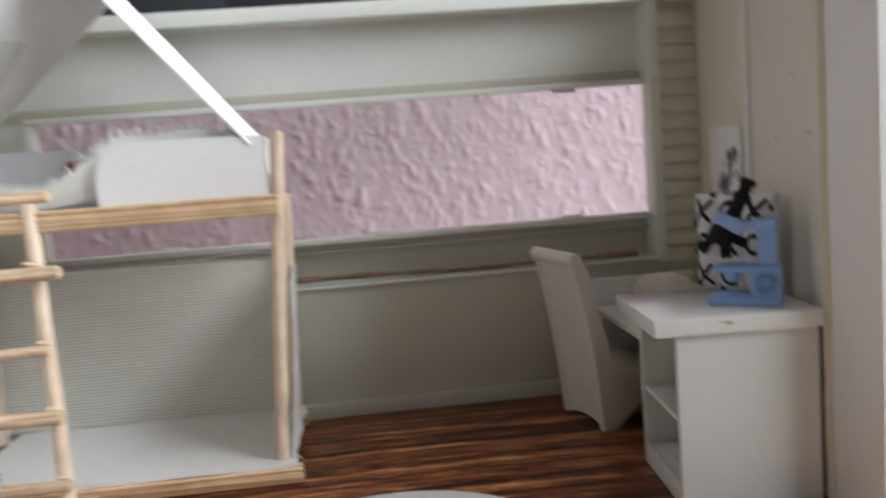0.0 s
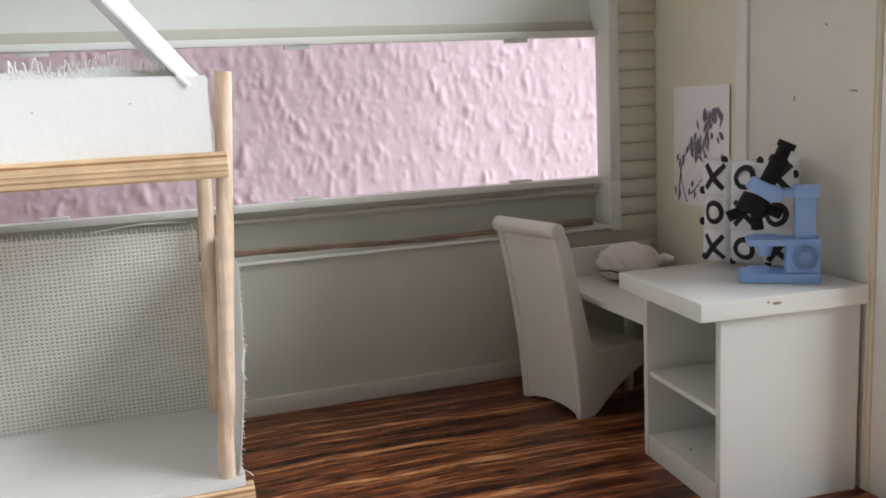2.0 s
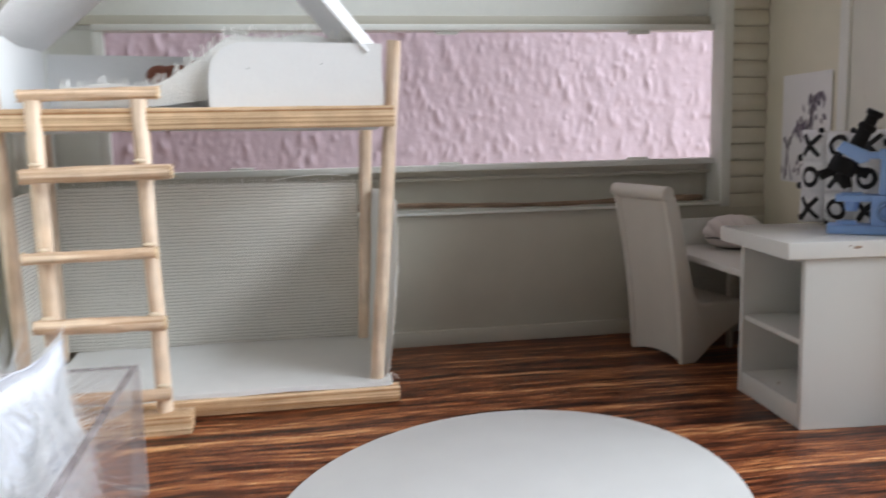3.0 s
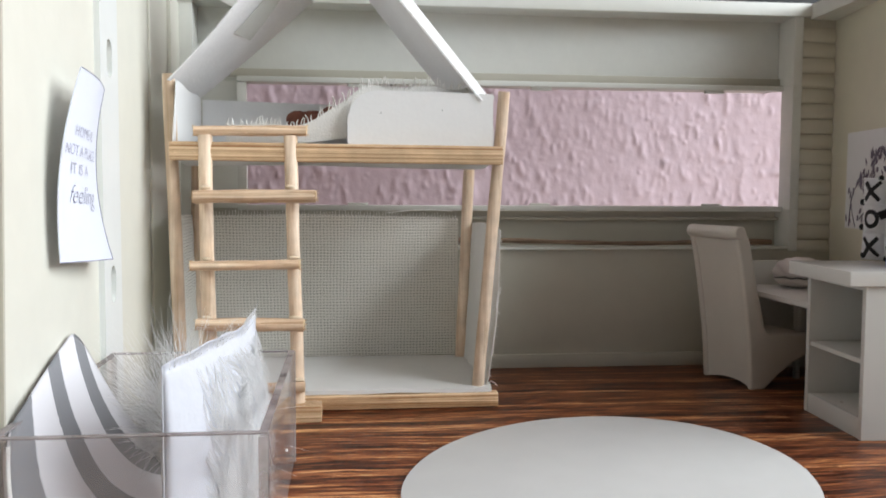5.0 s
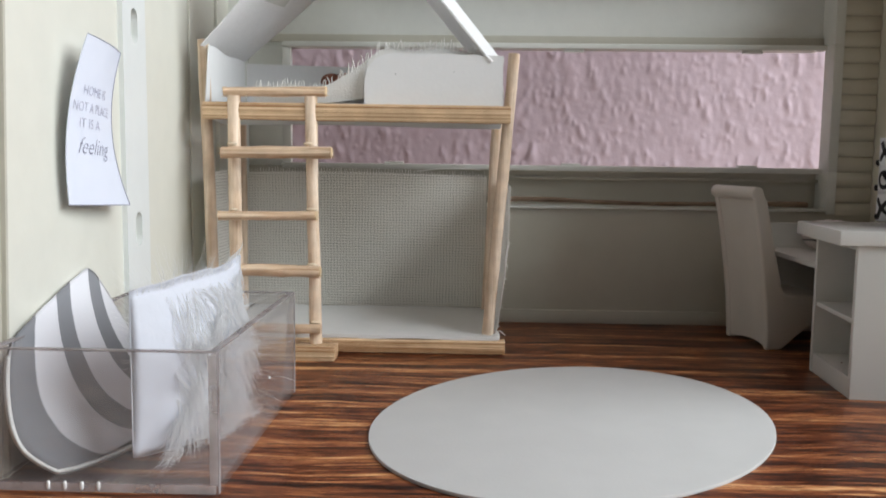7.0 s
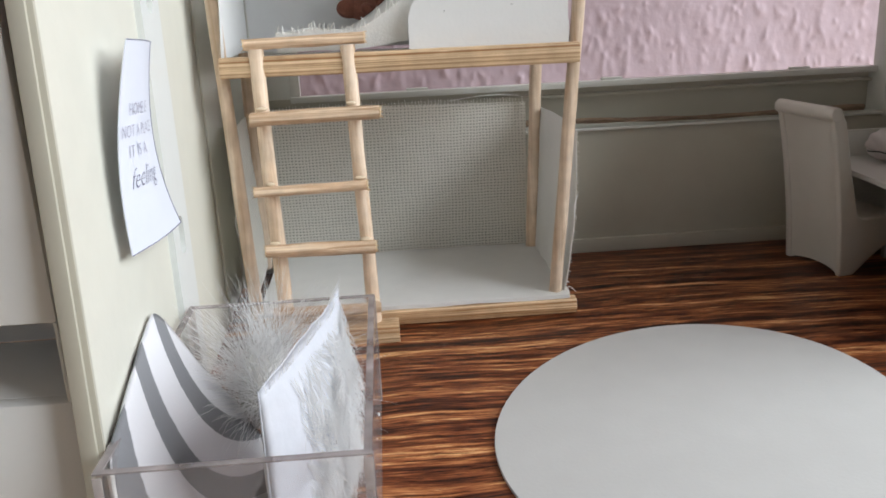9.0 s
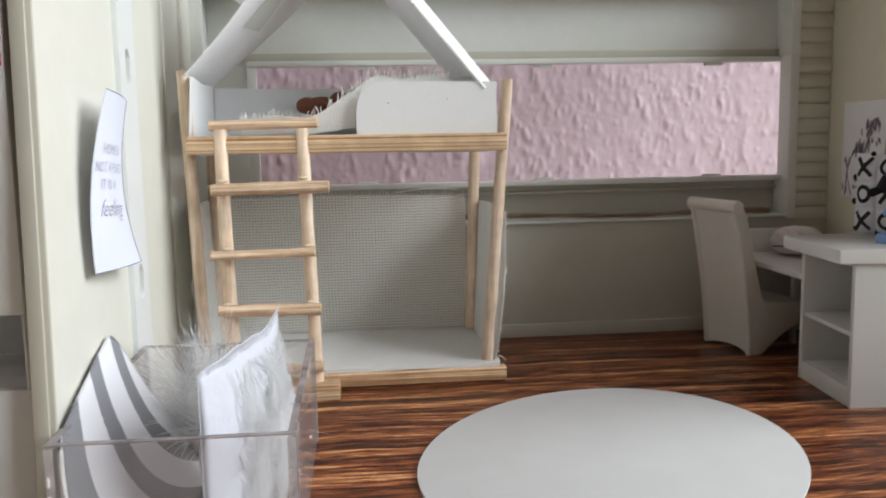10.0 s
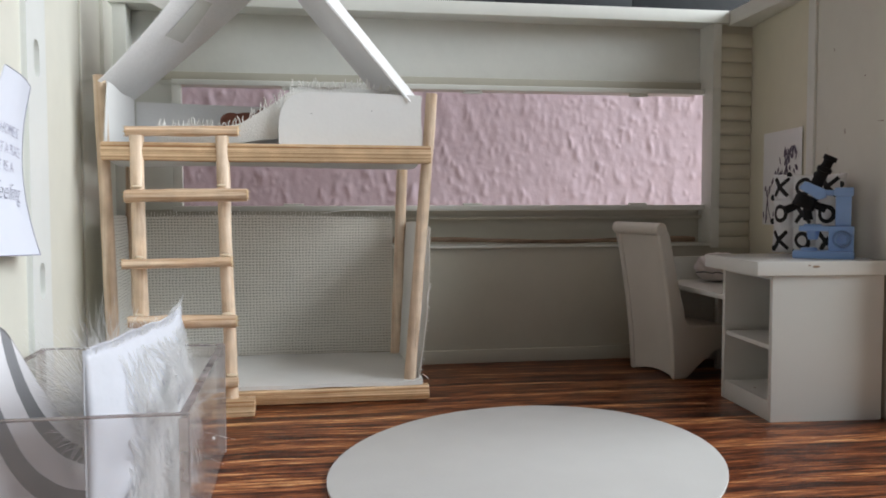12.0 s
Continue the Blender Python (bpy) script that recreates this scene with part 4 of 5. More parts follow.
# ---------------------------------------------------------------- round rug
bm = fresh()
ring_lo = []
for i in range(120):
    a = 2 * math.pi * i / 120
    k = 1 + 0.003 * noise.noise(Vector((math.cos(a) * 3, math.sin(a) * 3, 0)))
    u, v = 66.4 * k * math.cos(a), 53.2 * k * math.sin(a)
    ring_lo.append((-9 + 0.556 * u - 0.831 * v, 185 + 0.831 * u + 0.556 * v))
prism(bm, ring_lo, "z", 0.05, 1.0)
solid("rug", bm, M_RUG, "oval white card rug with faint pink marks on the floor", "rug", bevel=0.2)

# ---------------------------------------------------------------- desk with open shelves
desk = thing("desk", (102, 231.4, 0), "white plastic desk cabinet with two open shelves and a chipped top", "desk", turn=-4)


def desk_part(name, x0, x1, y0, y1, z0, z1, mat=M_DESK, bevel=0.35, label=""):
    b = fresh()
    box(b, x0 - 102, x1 - 102, y0 - 232, y1 - 232, z0, z1)
    return part(name, b, mat, desk, label, bevel=bevel)


top = desk_part("top", 76.4, 122.4, 211.2, 254.8, 49.2, 54.0, M_DESKTOP, bevel=0.6)
desk_part("side_panel", 82.6, 121.6, 213.0, 215.2, 0, 49.2)
desk_part("side_panel", 82.6, 121.6, 250.2, 252.4, 0, 49.2)
desk_part("back_panel", 119.4, 121.6, 215.2, 250.2, 0, 49.2, M_PLASTIC_IN)
desk_part("shelf", 83.2, 119.4, 215.2, 250.2, 24.0, 25.6, M_PLASTIC_IN)
desk_part("bottom", 84.0, 119.4, 215.2, 250.2, 5.4, 6.8, M_PLASTIC_IN)
desk_part("plinth", 82.8, 84.4, 215.2, 250.2, 0, 6.8)
desk_part("top_rail", 83.0, 84.2, 215.2, 250.2, 47.6, 49.2)
for x, y, z, w, d, h in ((96.5, 211.15, 52.2, 2.6, 0.12, 0.7), (94.2, 211.15, 52.6, 0.8, 0.12, 0.35), (80.5, 249.5, 54.0, 1.2, 0.5, 0.08),
                         (97.0, 240.0, 54.0, 0.5, 0.4, 0.08), (88.0, 236.0, 6.8, 0.9, 0.7, 0.1), (91.0, 228.0, 6.8, 0.7, 0.5, 0.1)):
    b = fresh()
    blob(b, (x - 102, y - 232, z), (w / 2, d, h / 2 + 0.05), 8, 6)
    part("chip", b, M_TWIG, desk)

# low side table behind it
side = thing("side_table", (111, 286, 0), "low white plastic table with a raised back edge beside the desk", "table")


def side_part(name, x0, x1, y0, y1, z0, z1, mat=M_PLASTIC_IN, bevel=0.35):
    b = fresh()
    box(b, x0 - 111, x1 - 111, y0 - 286, y1 - 286, z0, z1)
    return part(name, b, mat, side, bevel=bevel)


side_part("tabletop", 89.6, 131.5, 255.4, 326.2, 35.4, 37.6)
side_part("back_board", 89.6, 131.5, 326.2, 328.4, 0, 48.2)
side_part("leg", 107.5, 109.5, 302, 305, 0, 35.4)
side_part("leg", 125.5, 127.5, 257, 260, 0, 35.4)

# chair
CH = math.degrees(math.atan2(7.0, 30.0))
chair = thing("chair", (75.6, 299.0, 0), "white plastic toy chair with a rolled-over high back", "chair", turn=CH)
REAR = [(0.2, 0.0), (-0.3, 8), (-1.2, 19), (-2.8, 31), (-4.4, 41), (-6.2, 51), (-7.6, 57), (-8.6, 61.0)]
FRONT = [(6.5, 0.0), (8.4, 1.4), (13.5, 5.6), (20.0, 9.8), (29.0, 13.8), (29.0, 20.6), (28.2, 21.8), (9.4, 21.8), (7.2, 22.6), (5.8, 25.0), (4.6, 30), (2.4, 38), (-0.4, 50), (-2.4, 59), (-5.0, 63.5)]
for v0, v1 in ((-15.6, -12.8), (12.8, 15.6)):
    b = fresh()
    prism(b, FRONT + REAR[::-1], "y", v0, v1)
    part("side_panel", b, M_CHAIR, chair, bevel=0.9, segments=3)


def rear_line(z):
    for (u0, z0), (u1, z1) in zip(REAR, REAR[1:]):
        if z <= z1:
            return u0 + (u1 - u0) * (z - z0) / (z1 - z0)
    return REAR[-1][0]


def hollow_back(s, t):
    """Rear of the backrest: gently dished between the two sides, arched at its foot."""
    v = -13.2 + 26.4 * s
    round_ = 1 - abs(2 * s - 1) ** 3
    z = 0.6 + 1.4 * math.sin(math.pi * s) * (1 - t) + 60.6 * t
    return (rear_line(z) + 0.75 + 1.5 * round_, v, z)


b = fresh()
sheet(b, hollow_back, 24, 40, -3.6)
part("backrest", b, M_CHAIR, chair, smooth=1.2)
b = fresh()
box(b, 4.6, 28.6, -13.4, 13.4, 19.0, 21.4)
part("seat", b, M_CHAIR, chair, bevel=0.4)
b = fresh()
box(b, 24.5, 27.5, -13.4, 13.4, 13.2, 19.2)
part("apron", b, M_CHAIR, chair, bevel=0.4)
b = fresh()
rod(b, (-7.2, -16.0, 62.4), (-7.2, 16.0, 62.4), 2.6, None, 24, 4)
part("rolled_top", b, M_CHAIR, chair, bevel=0.7, smooth=0.6, segments=3)

# whale
whale = thing("whale_ornament", (113.6, 311.8, 37.6), "pale ribbed toy whale with dark mouth line", "toy", turn=-12)
b = fresh()
NU, NV = 120, 34
grid = []
for j in range(NV + 1):
    ph = math.pi * j / NV
    ringv = []
    for i in range(NU):
        th = 2 * math.pi * i / NU
        full = math.sin(ph) ** (0.8 if ph < math.pi / 2 else 0.55)
        x, y, z = full * math.cos(th), full * math.sin(th), math.cos(ph)
        rib = 0.0
        if z > -0.25:
            rib = 0.09 * (abs(math.sin(8.0 * (x + 0.3 * z))) ** 0.5 - 0.6) * min(1, (z + 0.25) * 4)
        groove = -0.07 * math.exp(-((z + 0.22 + 0.03 * math.sin(14 * x)) / 0.05) ** 2)
        k = 1 + rib + groove
        squash = 1.0 if z > 0 else 0.82
        ringv.append(b.verts.new((x * 11.2 * k, y * 9.5 * k, 6.1 + z * 6.9 * k * squash)))
    grid.append(ringv)
for a, c in zip(grid, grid[1:]):
    for i in range(NU):
        b.faces.new((a[i], a[(i + 1) % NU], c[(i + 1) % NU], c[i]))
bmesh.ops.remove_doubles(b, verts=b.verts, dist=0.001)
part("body", b, M_SHELL, whale, smooth=3)
b = fresh()
blob(b, (11.8, 0.0, 6.6), (3.6, 1.7, 1.6))
blob(b, (14.2, 2.2, 7.2), (1.7, 2.7, 1.2))
blob(b, (14.2, -2.2, 7.2), (1.7, 2.7, 1.2))
part("tail", b, M_SHELL, whale, smooth=3)
b = fresh()
strand(b, [(11.4 * math.sin(a) * 0.955, -9.55 * math.cos(a) * 0.975, 4.7 + 0.25 * math.sin(14 * math.sin(a))) for a in [math.radians(-88 + 176 * k / 60) for k in range(61)]], 0.28, 0.28)
part("mouth_line", b, M_PRINT, whale)

# ---------------------------------------------------------------- microscope on the desk
scope = thing("microscope", (106.4, 224.6, 54.0), "light blue toy microscope with a black tube on the desk", "microscope", turn=-35)


def sc(name, bm_, mat, label="", bevel=0.4, parent=None, smooth=None):
    return part(name, bm_, mat, parent or scope, label, bevel=bevel, smooth=smooth)


b = fresh()
box(b, -9.8, 9.8, -4.6, 4.6, 0, 2.6)
sc("base", b, M_BLUE, bevel=0.7)
b = fresh()
box(b, 1.6, 9.6, -3.6, 3.6, 2.6, 11.2)
body = sc("body", b, M_BLUE)
for sgn in (-1, 1):
    b = fresh()
    for k in range(28):
        a0, a1 = 2 * math.pi * k / 28, 2 * math.pi * (k + 1) / 28
        prism(b, [(5.9 + r * math.cos(a), 6.8 + r * math.sin(a)) for r, a in ((1.55, a0), (3.05, a0), (3.05, a1), (1.55, a1))], "y", sgn * 3.4, sgn * 5.0)
    bmesh.ops.remove_doubles(b, verts=b.verts, dist=0.001)
    rod(b, (5.9, sgn * 3.4, 6.8), (5.9, sgn * 4.1, 6.8), 1.6, None, 20, 2)
    sc("focus_knob", b, M_BLUE, bevel=0.0)
b = fresh()
box(b, -7.8, 1.8, -3.8, 3.8, 9.4, 11.2)
box(b, -6.4, -0.6, -2.4, 2.4, 11.2, 11.8)
sc("stage", b, M_BLUE, bevel=0.3)
b = fresh()
rod(b, (-4.6, 0, 2.6), (-4.6, 0, 3.6), 3.0, 2.6, 20, 2)
sc("lamp_disc", b, M_BLUE, bevel=0.2)
b = fresh()
rod(b, (-3.4, 0, 6.4), (-3.4, 0, 9.4), 1.6, 2.2, 16, 2)
sc("condenser", b, M_BLUE, bevel=0.2)
b = fresh()
box(b, 3.6, 8.6, -2.3, 2.3, 11.2, 22.0)
sc("arm", b, M_BLUE, bevel=0.5)
b = fresh()
box(b, 3.2, 9.2, -2.9, 2.9, 21.4, 24.4)
box(b, -1.8, 4.0, -2.2, 2.2, 21.6, 23.6)
sc("arm_cap", b, M_BLUE, bevel=0.4)
b = fresh()
prism(b, [(-8.2, 24.3), (-6.2, 26.8), (0.4, 23.8), (0.8, 21.0), (-2.0, 20.2)], "y", -2.9, 2.9)
sc("head", b, M_BLUE, bevel=0.5)
b = fresh()
rod(b, (-3.2, 0, 24.4), (0.2, 0, 31.6), 2.1, 2.0, 20, 3)
tube = sc("tube", b, M_BLACK, bevel=0.15)
b = fresh()
rod(b, (-0.6, 0, 29.8), (0.1, 0, 31.3), 2.5, 2.5, 20, 2)
rod(b, (0.1, 0, 31.3), (1.3, 0, 34.0), 1.7, 1.7, 20, 2)
rod(b, (1.2, 0, 33.7), (1.9, 0, 35.2), 2.3, 2.3, 20, 2)
sc("eyepiece", b, M_BLACK, bevel=0.2, parent=tube)
b = fresh()
rod(b, (-5.2, 0, 21.8), (-7.0, 0, 17.6), 3.6, 3.9, 20, 2)
nose = sc("nosepiece", b, M_BLACK, bevel=0.4)
for p, q, r in (((-7.2, -0.6, 19.0), (-12.4, -0.8, 16.6), 1.5), ((-5.6, 0, 18.0), (-5.0, 0, 13.2), 1.6), ((-4.2, 0.6, 19.0), (0.6, 1.0, 17.0), 1.5)):
    b = fresh()
    rod(b, p, q, r * 0.8, r, 16, 3)
    sc("objective", b, M_BLACK, bevel=0.25, parent=nose)

# ---------------------------------------------------------------- noughts-and-crosses cushion
cushion = thing("cushion", (113.8, 245.4, 54.0), "white plush cushion printed with black noughts and crosses", "cushion", turn=-55)
CW, CHT, CD = 26.5, 29.6, 4.6


def puff(u, v):
    """Depth of the quilted front over a 3 by 3 field, u and v from 0 to 1."""
    edge = (min(1, 6 * u) * min(1, 6 * (1 - u)) * min(1, 6 * v) * min(1, 6 * (1 - v))) ** 0.5
    q = (abs(math.sin(3 * math.pi * u)) * abs(math.sin(3 * math.pi * v))) ** 0.25
    return CD * (0.30 + 0.70 * edge) * 0.7 + 2.3 * q * edge


b = fresh()
N = 42


def cushion_side(sgn):
    return [[b.verts.new(((i / N - 0.5) * CW * (1 - 0.04 * math.sin(math.pi * j / N)), sgn * puff(i / N, j / N), 0.3 + CHT * j / N * (1 - 0.02 * math.sin(math.pi * i / N)))) for j in range(N + 1)] for i in range(N + 1)]


F, R = cushion_side(-1), cushion_side(1)
for i in range(N):
    for j in range(N):
        b.faces.new((F[i][j], F[i + 1][j], F[i + 1][j + 1], F[i][j + 1]))
        b.faces.new((R[i][j + 1], R[i + 1][j + 1], R[i + 1][j], R[i][j]))
for i in range(N):
    b.faces.new((F[i][0], R[i][0], R[i + 1][0], F[i + 1][0]))
    b.faces.new((F[i + 1][N], R[i + 1][N], R[i][N], F[i][N]))
    b.faces.new((F[0][i + 1], R[0][i + 1], R[0][i], F[0][i]))
    b.faces.new((F[N][i], R[N][i], R[N][i + 1], F[N][i + 1]))
part("cover", b, M_TILE_CLOTH, cushion, smooth=3)


def printed(shape, cu, cv, size):
    """A printed X or O laid over the puffed cloth."""
    b = fresh()
    n = 26

    def lay(x, z, lift):
        u, v = cu + x * size / CW, cv + z * size / CHT
        return b.verts.new(((u - 0.5) * CW * (1 - 0.04 * math.sin(math.pi * v)), -puff(max(0, min(1, u)), max(0, min(1, v))) - lift, 0.3 + CHT * v))
    if shape == "O":
        loops = []
        for i in range(n):
            a = 2 * math.pi * i / n
            loops.append([lay(math.cos(a) * r * 0.9, math.sin(a) * r, 0.12) for r in (0.26, 0.36, 0.47)])
        for i in range(n):
            p, q = loops[i], loops[(i + 1) % n]
            for j in range(2):
                b.faces.new((p[j], p[j + 1], q[j + 1], q[j]))
    else:
        for sx in (-1, 1):
            prev = None
            for i in range(13):
                s = i / 12 - 0.5
                w = 0.115 - 0.03 * abs(s)
                cur = [lay(sx * s * 0.78 + d * 0.7, s * 0.92 - sx * d * 0.7, 0.12 if sx > 0 else 0.16) for d in (-w, 0, w)]
                if prev:
                    for j in range(2):
                        b.faces.new((prev[j], prev[j + 1], cur[j + 1], cur[j]))
                prev = cur
    return part("nought" if shape == "O" else "cross", b, M_PRINT, cushion, smooth=3)


for r, row in enumerate(("XOX", "OXO", "XOX")):
    for c, ch in enumerate(row):
        printed(ch, (c + 0.5) / 3.0, 1 - (r + 0.5) / 3.0, 7.2)
for cu, cv in ((0.02, 0.70), (0.02, 0.40), (0.05, 0.06), (0.35, 0.03), (0.98, 0.55), (0.97, 0.86), (0.62, 0.98), (0.25, 0.985), (0.97, 0.25), (0.72, 0.03)):
    b = fresh()
    blob(b, ((cu - 0.5) * CW, -puff(cu, cv) + 0.15, 0.3 + CHT * cv), (1.0, 0.35, 1.2), 10, 6)
    part("print_spot", b, M_PRINT, cushion, smooth=3)

# ---------------------------------------------------------------- pictures on the walls
WALL_TURN = -math.degrees(math.atan2(RWD.x, RWD.y))
px, py = on_right_wall(279.5, -0.25)
poster = thing("botanical_poster", (px, py, 63.0), "curled white paper poster with a grey-violet flowering branch", "poster", turn=WALL_TURN)
PW, PH = 42.0, 41.5


def poster_at(s, t, lift=0.0):
    """s from the front edge to the back edge, t from the bottom up."""
    y = PW * s
    out = 3.2 * max(0, 0.35 - s) ** 2 * 8 * (0.6 + 0.4 * t) + 0.4 * math.sin(3 * s)
    return (-out * 0.12 - lift - 0.1, y, 1.2 * (1 - s) * 0 + PH * t)


b = fresh()
sheet(b, lambda s, t: poster_at(s, t), 24, 10, -0.08)
part("paper", b, M_PAPER, poster)
b = fresh()
DRAW = random.Random(11)


def stem(pts, w):
    strand(b, [poster_at(s, t, 0.12) for s, t in pts], w, w * 0.5)


stem([(0.90, 0.02), (0.88, 0.16), (0.86, 0.28), (0.80, 0.40), (0.66, 0.50), (0.55, 0.56)], 0.3)
stem([(0.74, 0.02), (0.80, 0.12), (0.86, 0.24)], 0.25)
stem([(0.66, 0.10), (0.55, 0.17), (0.46, 0.24)], 0.25)
stem([(0.50, 0.40), (0.44, 0.54), (0.34, 0.66), (0.28, 0.78)], 0.25)
part("stems", b, M_INK, poster)


def leaf(s, t, ang, ln, wd):
    b = fresh()
    ca, sa = math.cos(ang), math.sin(ang)
    prof = [(0, 0.0), (0.25, 0.8), (0.5, 1.0), (0.75, 0.7), (1, 0.0), (0.75, -0.7), (0.5, -1.0), (0.25, -0.8)]
    vs_ = []
    for a, w in prof:
        dx, dz = a * ln, w * wd / 2
        yy, zz = dx * ca - dz * sa, dx * sa + dz * ca
        vs_.append(b.verts.new(poster_at(max(0, min(1, s - yy / PW)), max(0, min(1, t + zz / PH)), 0.15 + 0.1 * DRAW.random())))
    b.faces.new(vs_)
    part("leaf", b, M_INK, poster)


for s, t in ((0.88, 0.30), (0.93, 0.36), (0.85, 0.20), (0.95, 0.06), (0.86, 0.05), (0.70, 0.08), (0.66, 0.16), (0.60, 0.06), (0.76, 0.44), (0.80, 0.34), (0.60, 0.55)):
    leaf(s, t, DRAW.uniform(0.6, 2.4), DRAW.uniform(3.0, 5.0), DRAW.uniform(1.2, 2.0))
for k in range(34):
    s = DRAW.gauss(0.34, 0.09)
    t = 0.36 + 0.42 * DRAW.random()
    leaf(s + (0.55 - t) * 0.2, t, DRAW.uniform(0.4, 2.6), DRAW.uniform(2.6, 5.2), DRAW.uniform(1.0, 2.2))
for s, t in ((0.62, 0.40), (0.55, 0.42), (0.58, 0.36), (0.50, 0.44), (0.64, 0.45)):
    leaf(s, t, DRAW.uniform(1.2, 1.9), 6.0, 3.0)

note = thing("paper_note", (-147.0, 186, 60), "curled white paper note with a printed saying on the wall", "note")


def note_at(s, t, lift=0.0):
    """s from the front edge to the back edge, t from the bottom up; the paper bellies off the wall."""
    y0 = 164 - 9 * t + 14 * t * t - 186
    y1 = 197.5 - 30.5 * t + 28 * t * t - 186
    y = y0 + (y1 - y0) * s
    off = 3.0 + 4.0 * t + (2.6 - 4.6 * t) * s - 1.2 * math.sin(math.pi * t) + 1.0 * math.sin(math.pi * s)
    return (off + lift, y, 1.5 + 44.5 * t - 1.7 * s - 0.3 * s * t)


b = fresh()
sheet(b, lambda s, t: note_at(s, t), 16, 24, 0.25)
part("paper", b, M_NOTE, note)
b = fresh()
for s_ in [1.0]:
    strand(b, [note_at(1.0, k / 24, 0.02) for k in range(25)], 0.16, 0.16)
strand(b, [note_at(k / 12, 0.0, 0.02) for k in range(13)], 0.16, 0.16)
strand(b, [note_at(k / 12, 1.0, 0.02) for k in range(13)], 0.12, 0.12)
part("cut_edge", b, M_DARK_INK, note, "dark cut outline of the paper")


def lettering(text, s_mid, t_mid, height, mat, width, slant=0.0, name="lettering"):
    """Words in the built-in font, laid over the curled paper."""
    cu = bpy.data.curves.new("words", "FONT")
    cu.body, cu.align_x, cu.align_y, cu.size = text, "CENTER", "CENTER", 1.0
    cu.shear = slant
    cu.offset = -0.018 if slant else -0.012
    cu.resolution_u = 3
    tmp = new("words", cu)
    me = bpy.data.meshes.new_from_object(tmp)
    bpy.data.objects.remove(tmp)
    bpy.data.curves.remove(cu)
    w = max(v.co.x for v in me.vertices) - min(v.co.x for v in me.vertices)
    h = max(v.co.y for v in me.vertices) - min(v.co.y for v in me.vertices)
    for v in me.vertices:
        s = s_mid + v.co.x / w * width
        t = t_mid + v.co.y / h * height / 46.5
        v.co = Vector(note_at(s, t, 0.12)) * MM
    me.materials.append(mat)
    me.name = name
    ob = new(name, me)
    ob.parent = note
    return ob


lettering("HOME IS", 0.46, 0.685, 2.6, M_GREY_INK, 0.52)
lettering("NOT A PLACE", 0.45, 0.585, 2.6, M_GREY_INK, 0.80)
lettering("IT IS A", 0.40, 0.49, 2.6, M_GREY_INK, 0.42)
lettering("feeling", 0.46, 0.355, 6.0, M_DARK_INK, 0.62, 0.5)

# twig on the wall ledge
bm = fresh()
pts = []
for k in range(40):
    s = k / 39
    x = -34 + 147 * s
    pts.append((x, 338.2 - 0.6 * s, 55.6 + 1.0 * (1 - s) + 0.35 * math.sin(s * 9) - 0.5 * math.sin(math.pi * s)))
loops = []
for k, p in enumerate(pts):
    r = 1.75 - 0.55 * math.sin(math.pi * k / 39) + 0.15 * math.sin(k * 0.9)
    loops.append([bm.verts.new((p[0], p[1] + math.cos(a) * r * 0.9, p[2] + math.sin(a) * r * 0.8)) for a in [2 * math.pi * j / 9 for j in range(9)]])
for a, c in zip(loops, loops[1:]):
    for j in range(9):
        bm.faces.new((a[j], a[(j + 1) % 9], c[(j + 1) % 9], c[j]))
bm.faces.new(loops[0][::-1])
bm.faces.new(loops[-1])
solid("twig", bm, M_TWIG, "thin dry brown twig lying on the wall ledge", "twig", smooth=2)

# ---------------------------------------------------------------- clear box with pillows
acrylic = thing("storage_box", (-120, 168, 0), "clear acrylic open-topped box holding small pillows", "box")
BX0, BX1, BY0, BY1, BH = -25.5, 25.0, -42.5, 43.0, 32.0
for nm, d in (("bottom", (BX0, BX1, BY0, BY1, 0.1, 2.0)), ("front_wall", (BX0, BX1, BY0, BY0 + 1.6, 2.05, BH)), ("back_wall", (BX0, BX1, BY1 - 1.6, BY1, 2.05, BH)),
              ("side_wall", (BX0, BX0 + 1.6, BY0 + 1.65, BY1 - 1.65, 2.05, BH)), ("side_wall", (BX1 - 1.6, BX1, BY0 + 1.65, BY1 - 1.65, 2.05, BH))):
    b = fresh()
    box(b, *d)
    ob = part(nm, b, M_CLEAR, acrylic, bevel=0.2)
    ob.visible_shadow = False

for d in ((BX0, BX1, BY0, BY0 + 1.6, BH, BH + 0.35), (BX0, BX1, BY1 - 1.6, BY1, BH, BH + 0.35), (BX0, BX0 + 1.6, BY0 + 1.6, BY1 - 1.6, BH, BH + 0.35),
          (BX1 - 1.6, BX1, BY0 + 1.6, BY1 - 1.6, BH, BH + 0.35), (BX1 + 0.02, BX1 + 0.25, BY0 + 0.2, BY0 + 1.5, 0.2, BH),
          (BX1 + 0.02, BX1 + 0.25, BY1 - 1.5, BY1 - 0.2, 0.2, BH)):
    b = fresh()
    box(b, *d)
    part("cut_edge", b, M_CLEAR_EDGE, acrylic)
# thin strips over the front edges, with their bright highlight in the colour
for d in ((BX0 + 0.4, BX1 - 0.4, BY0 - 0.28, BY0 - 0.03, 0.25, 2.2), (BX0 - 0.05, BX0 + 1.7, BY0 - 0.28, BY0 - 0.03, 2.3, BH - 0.4), (BX1 - 1.7, BX1 + 0.1, BY0 - 0.28, BY0 - 0.03, 2.3, BH - 0.4)):
    b = fresh()
    box(b, *d)
    part("highlight_edge", b, M_CLEAR_BRIGHT, acrylic, bevel=0.08)

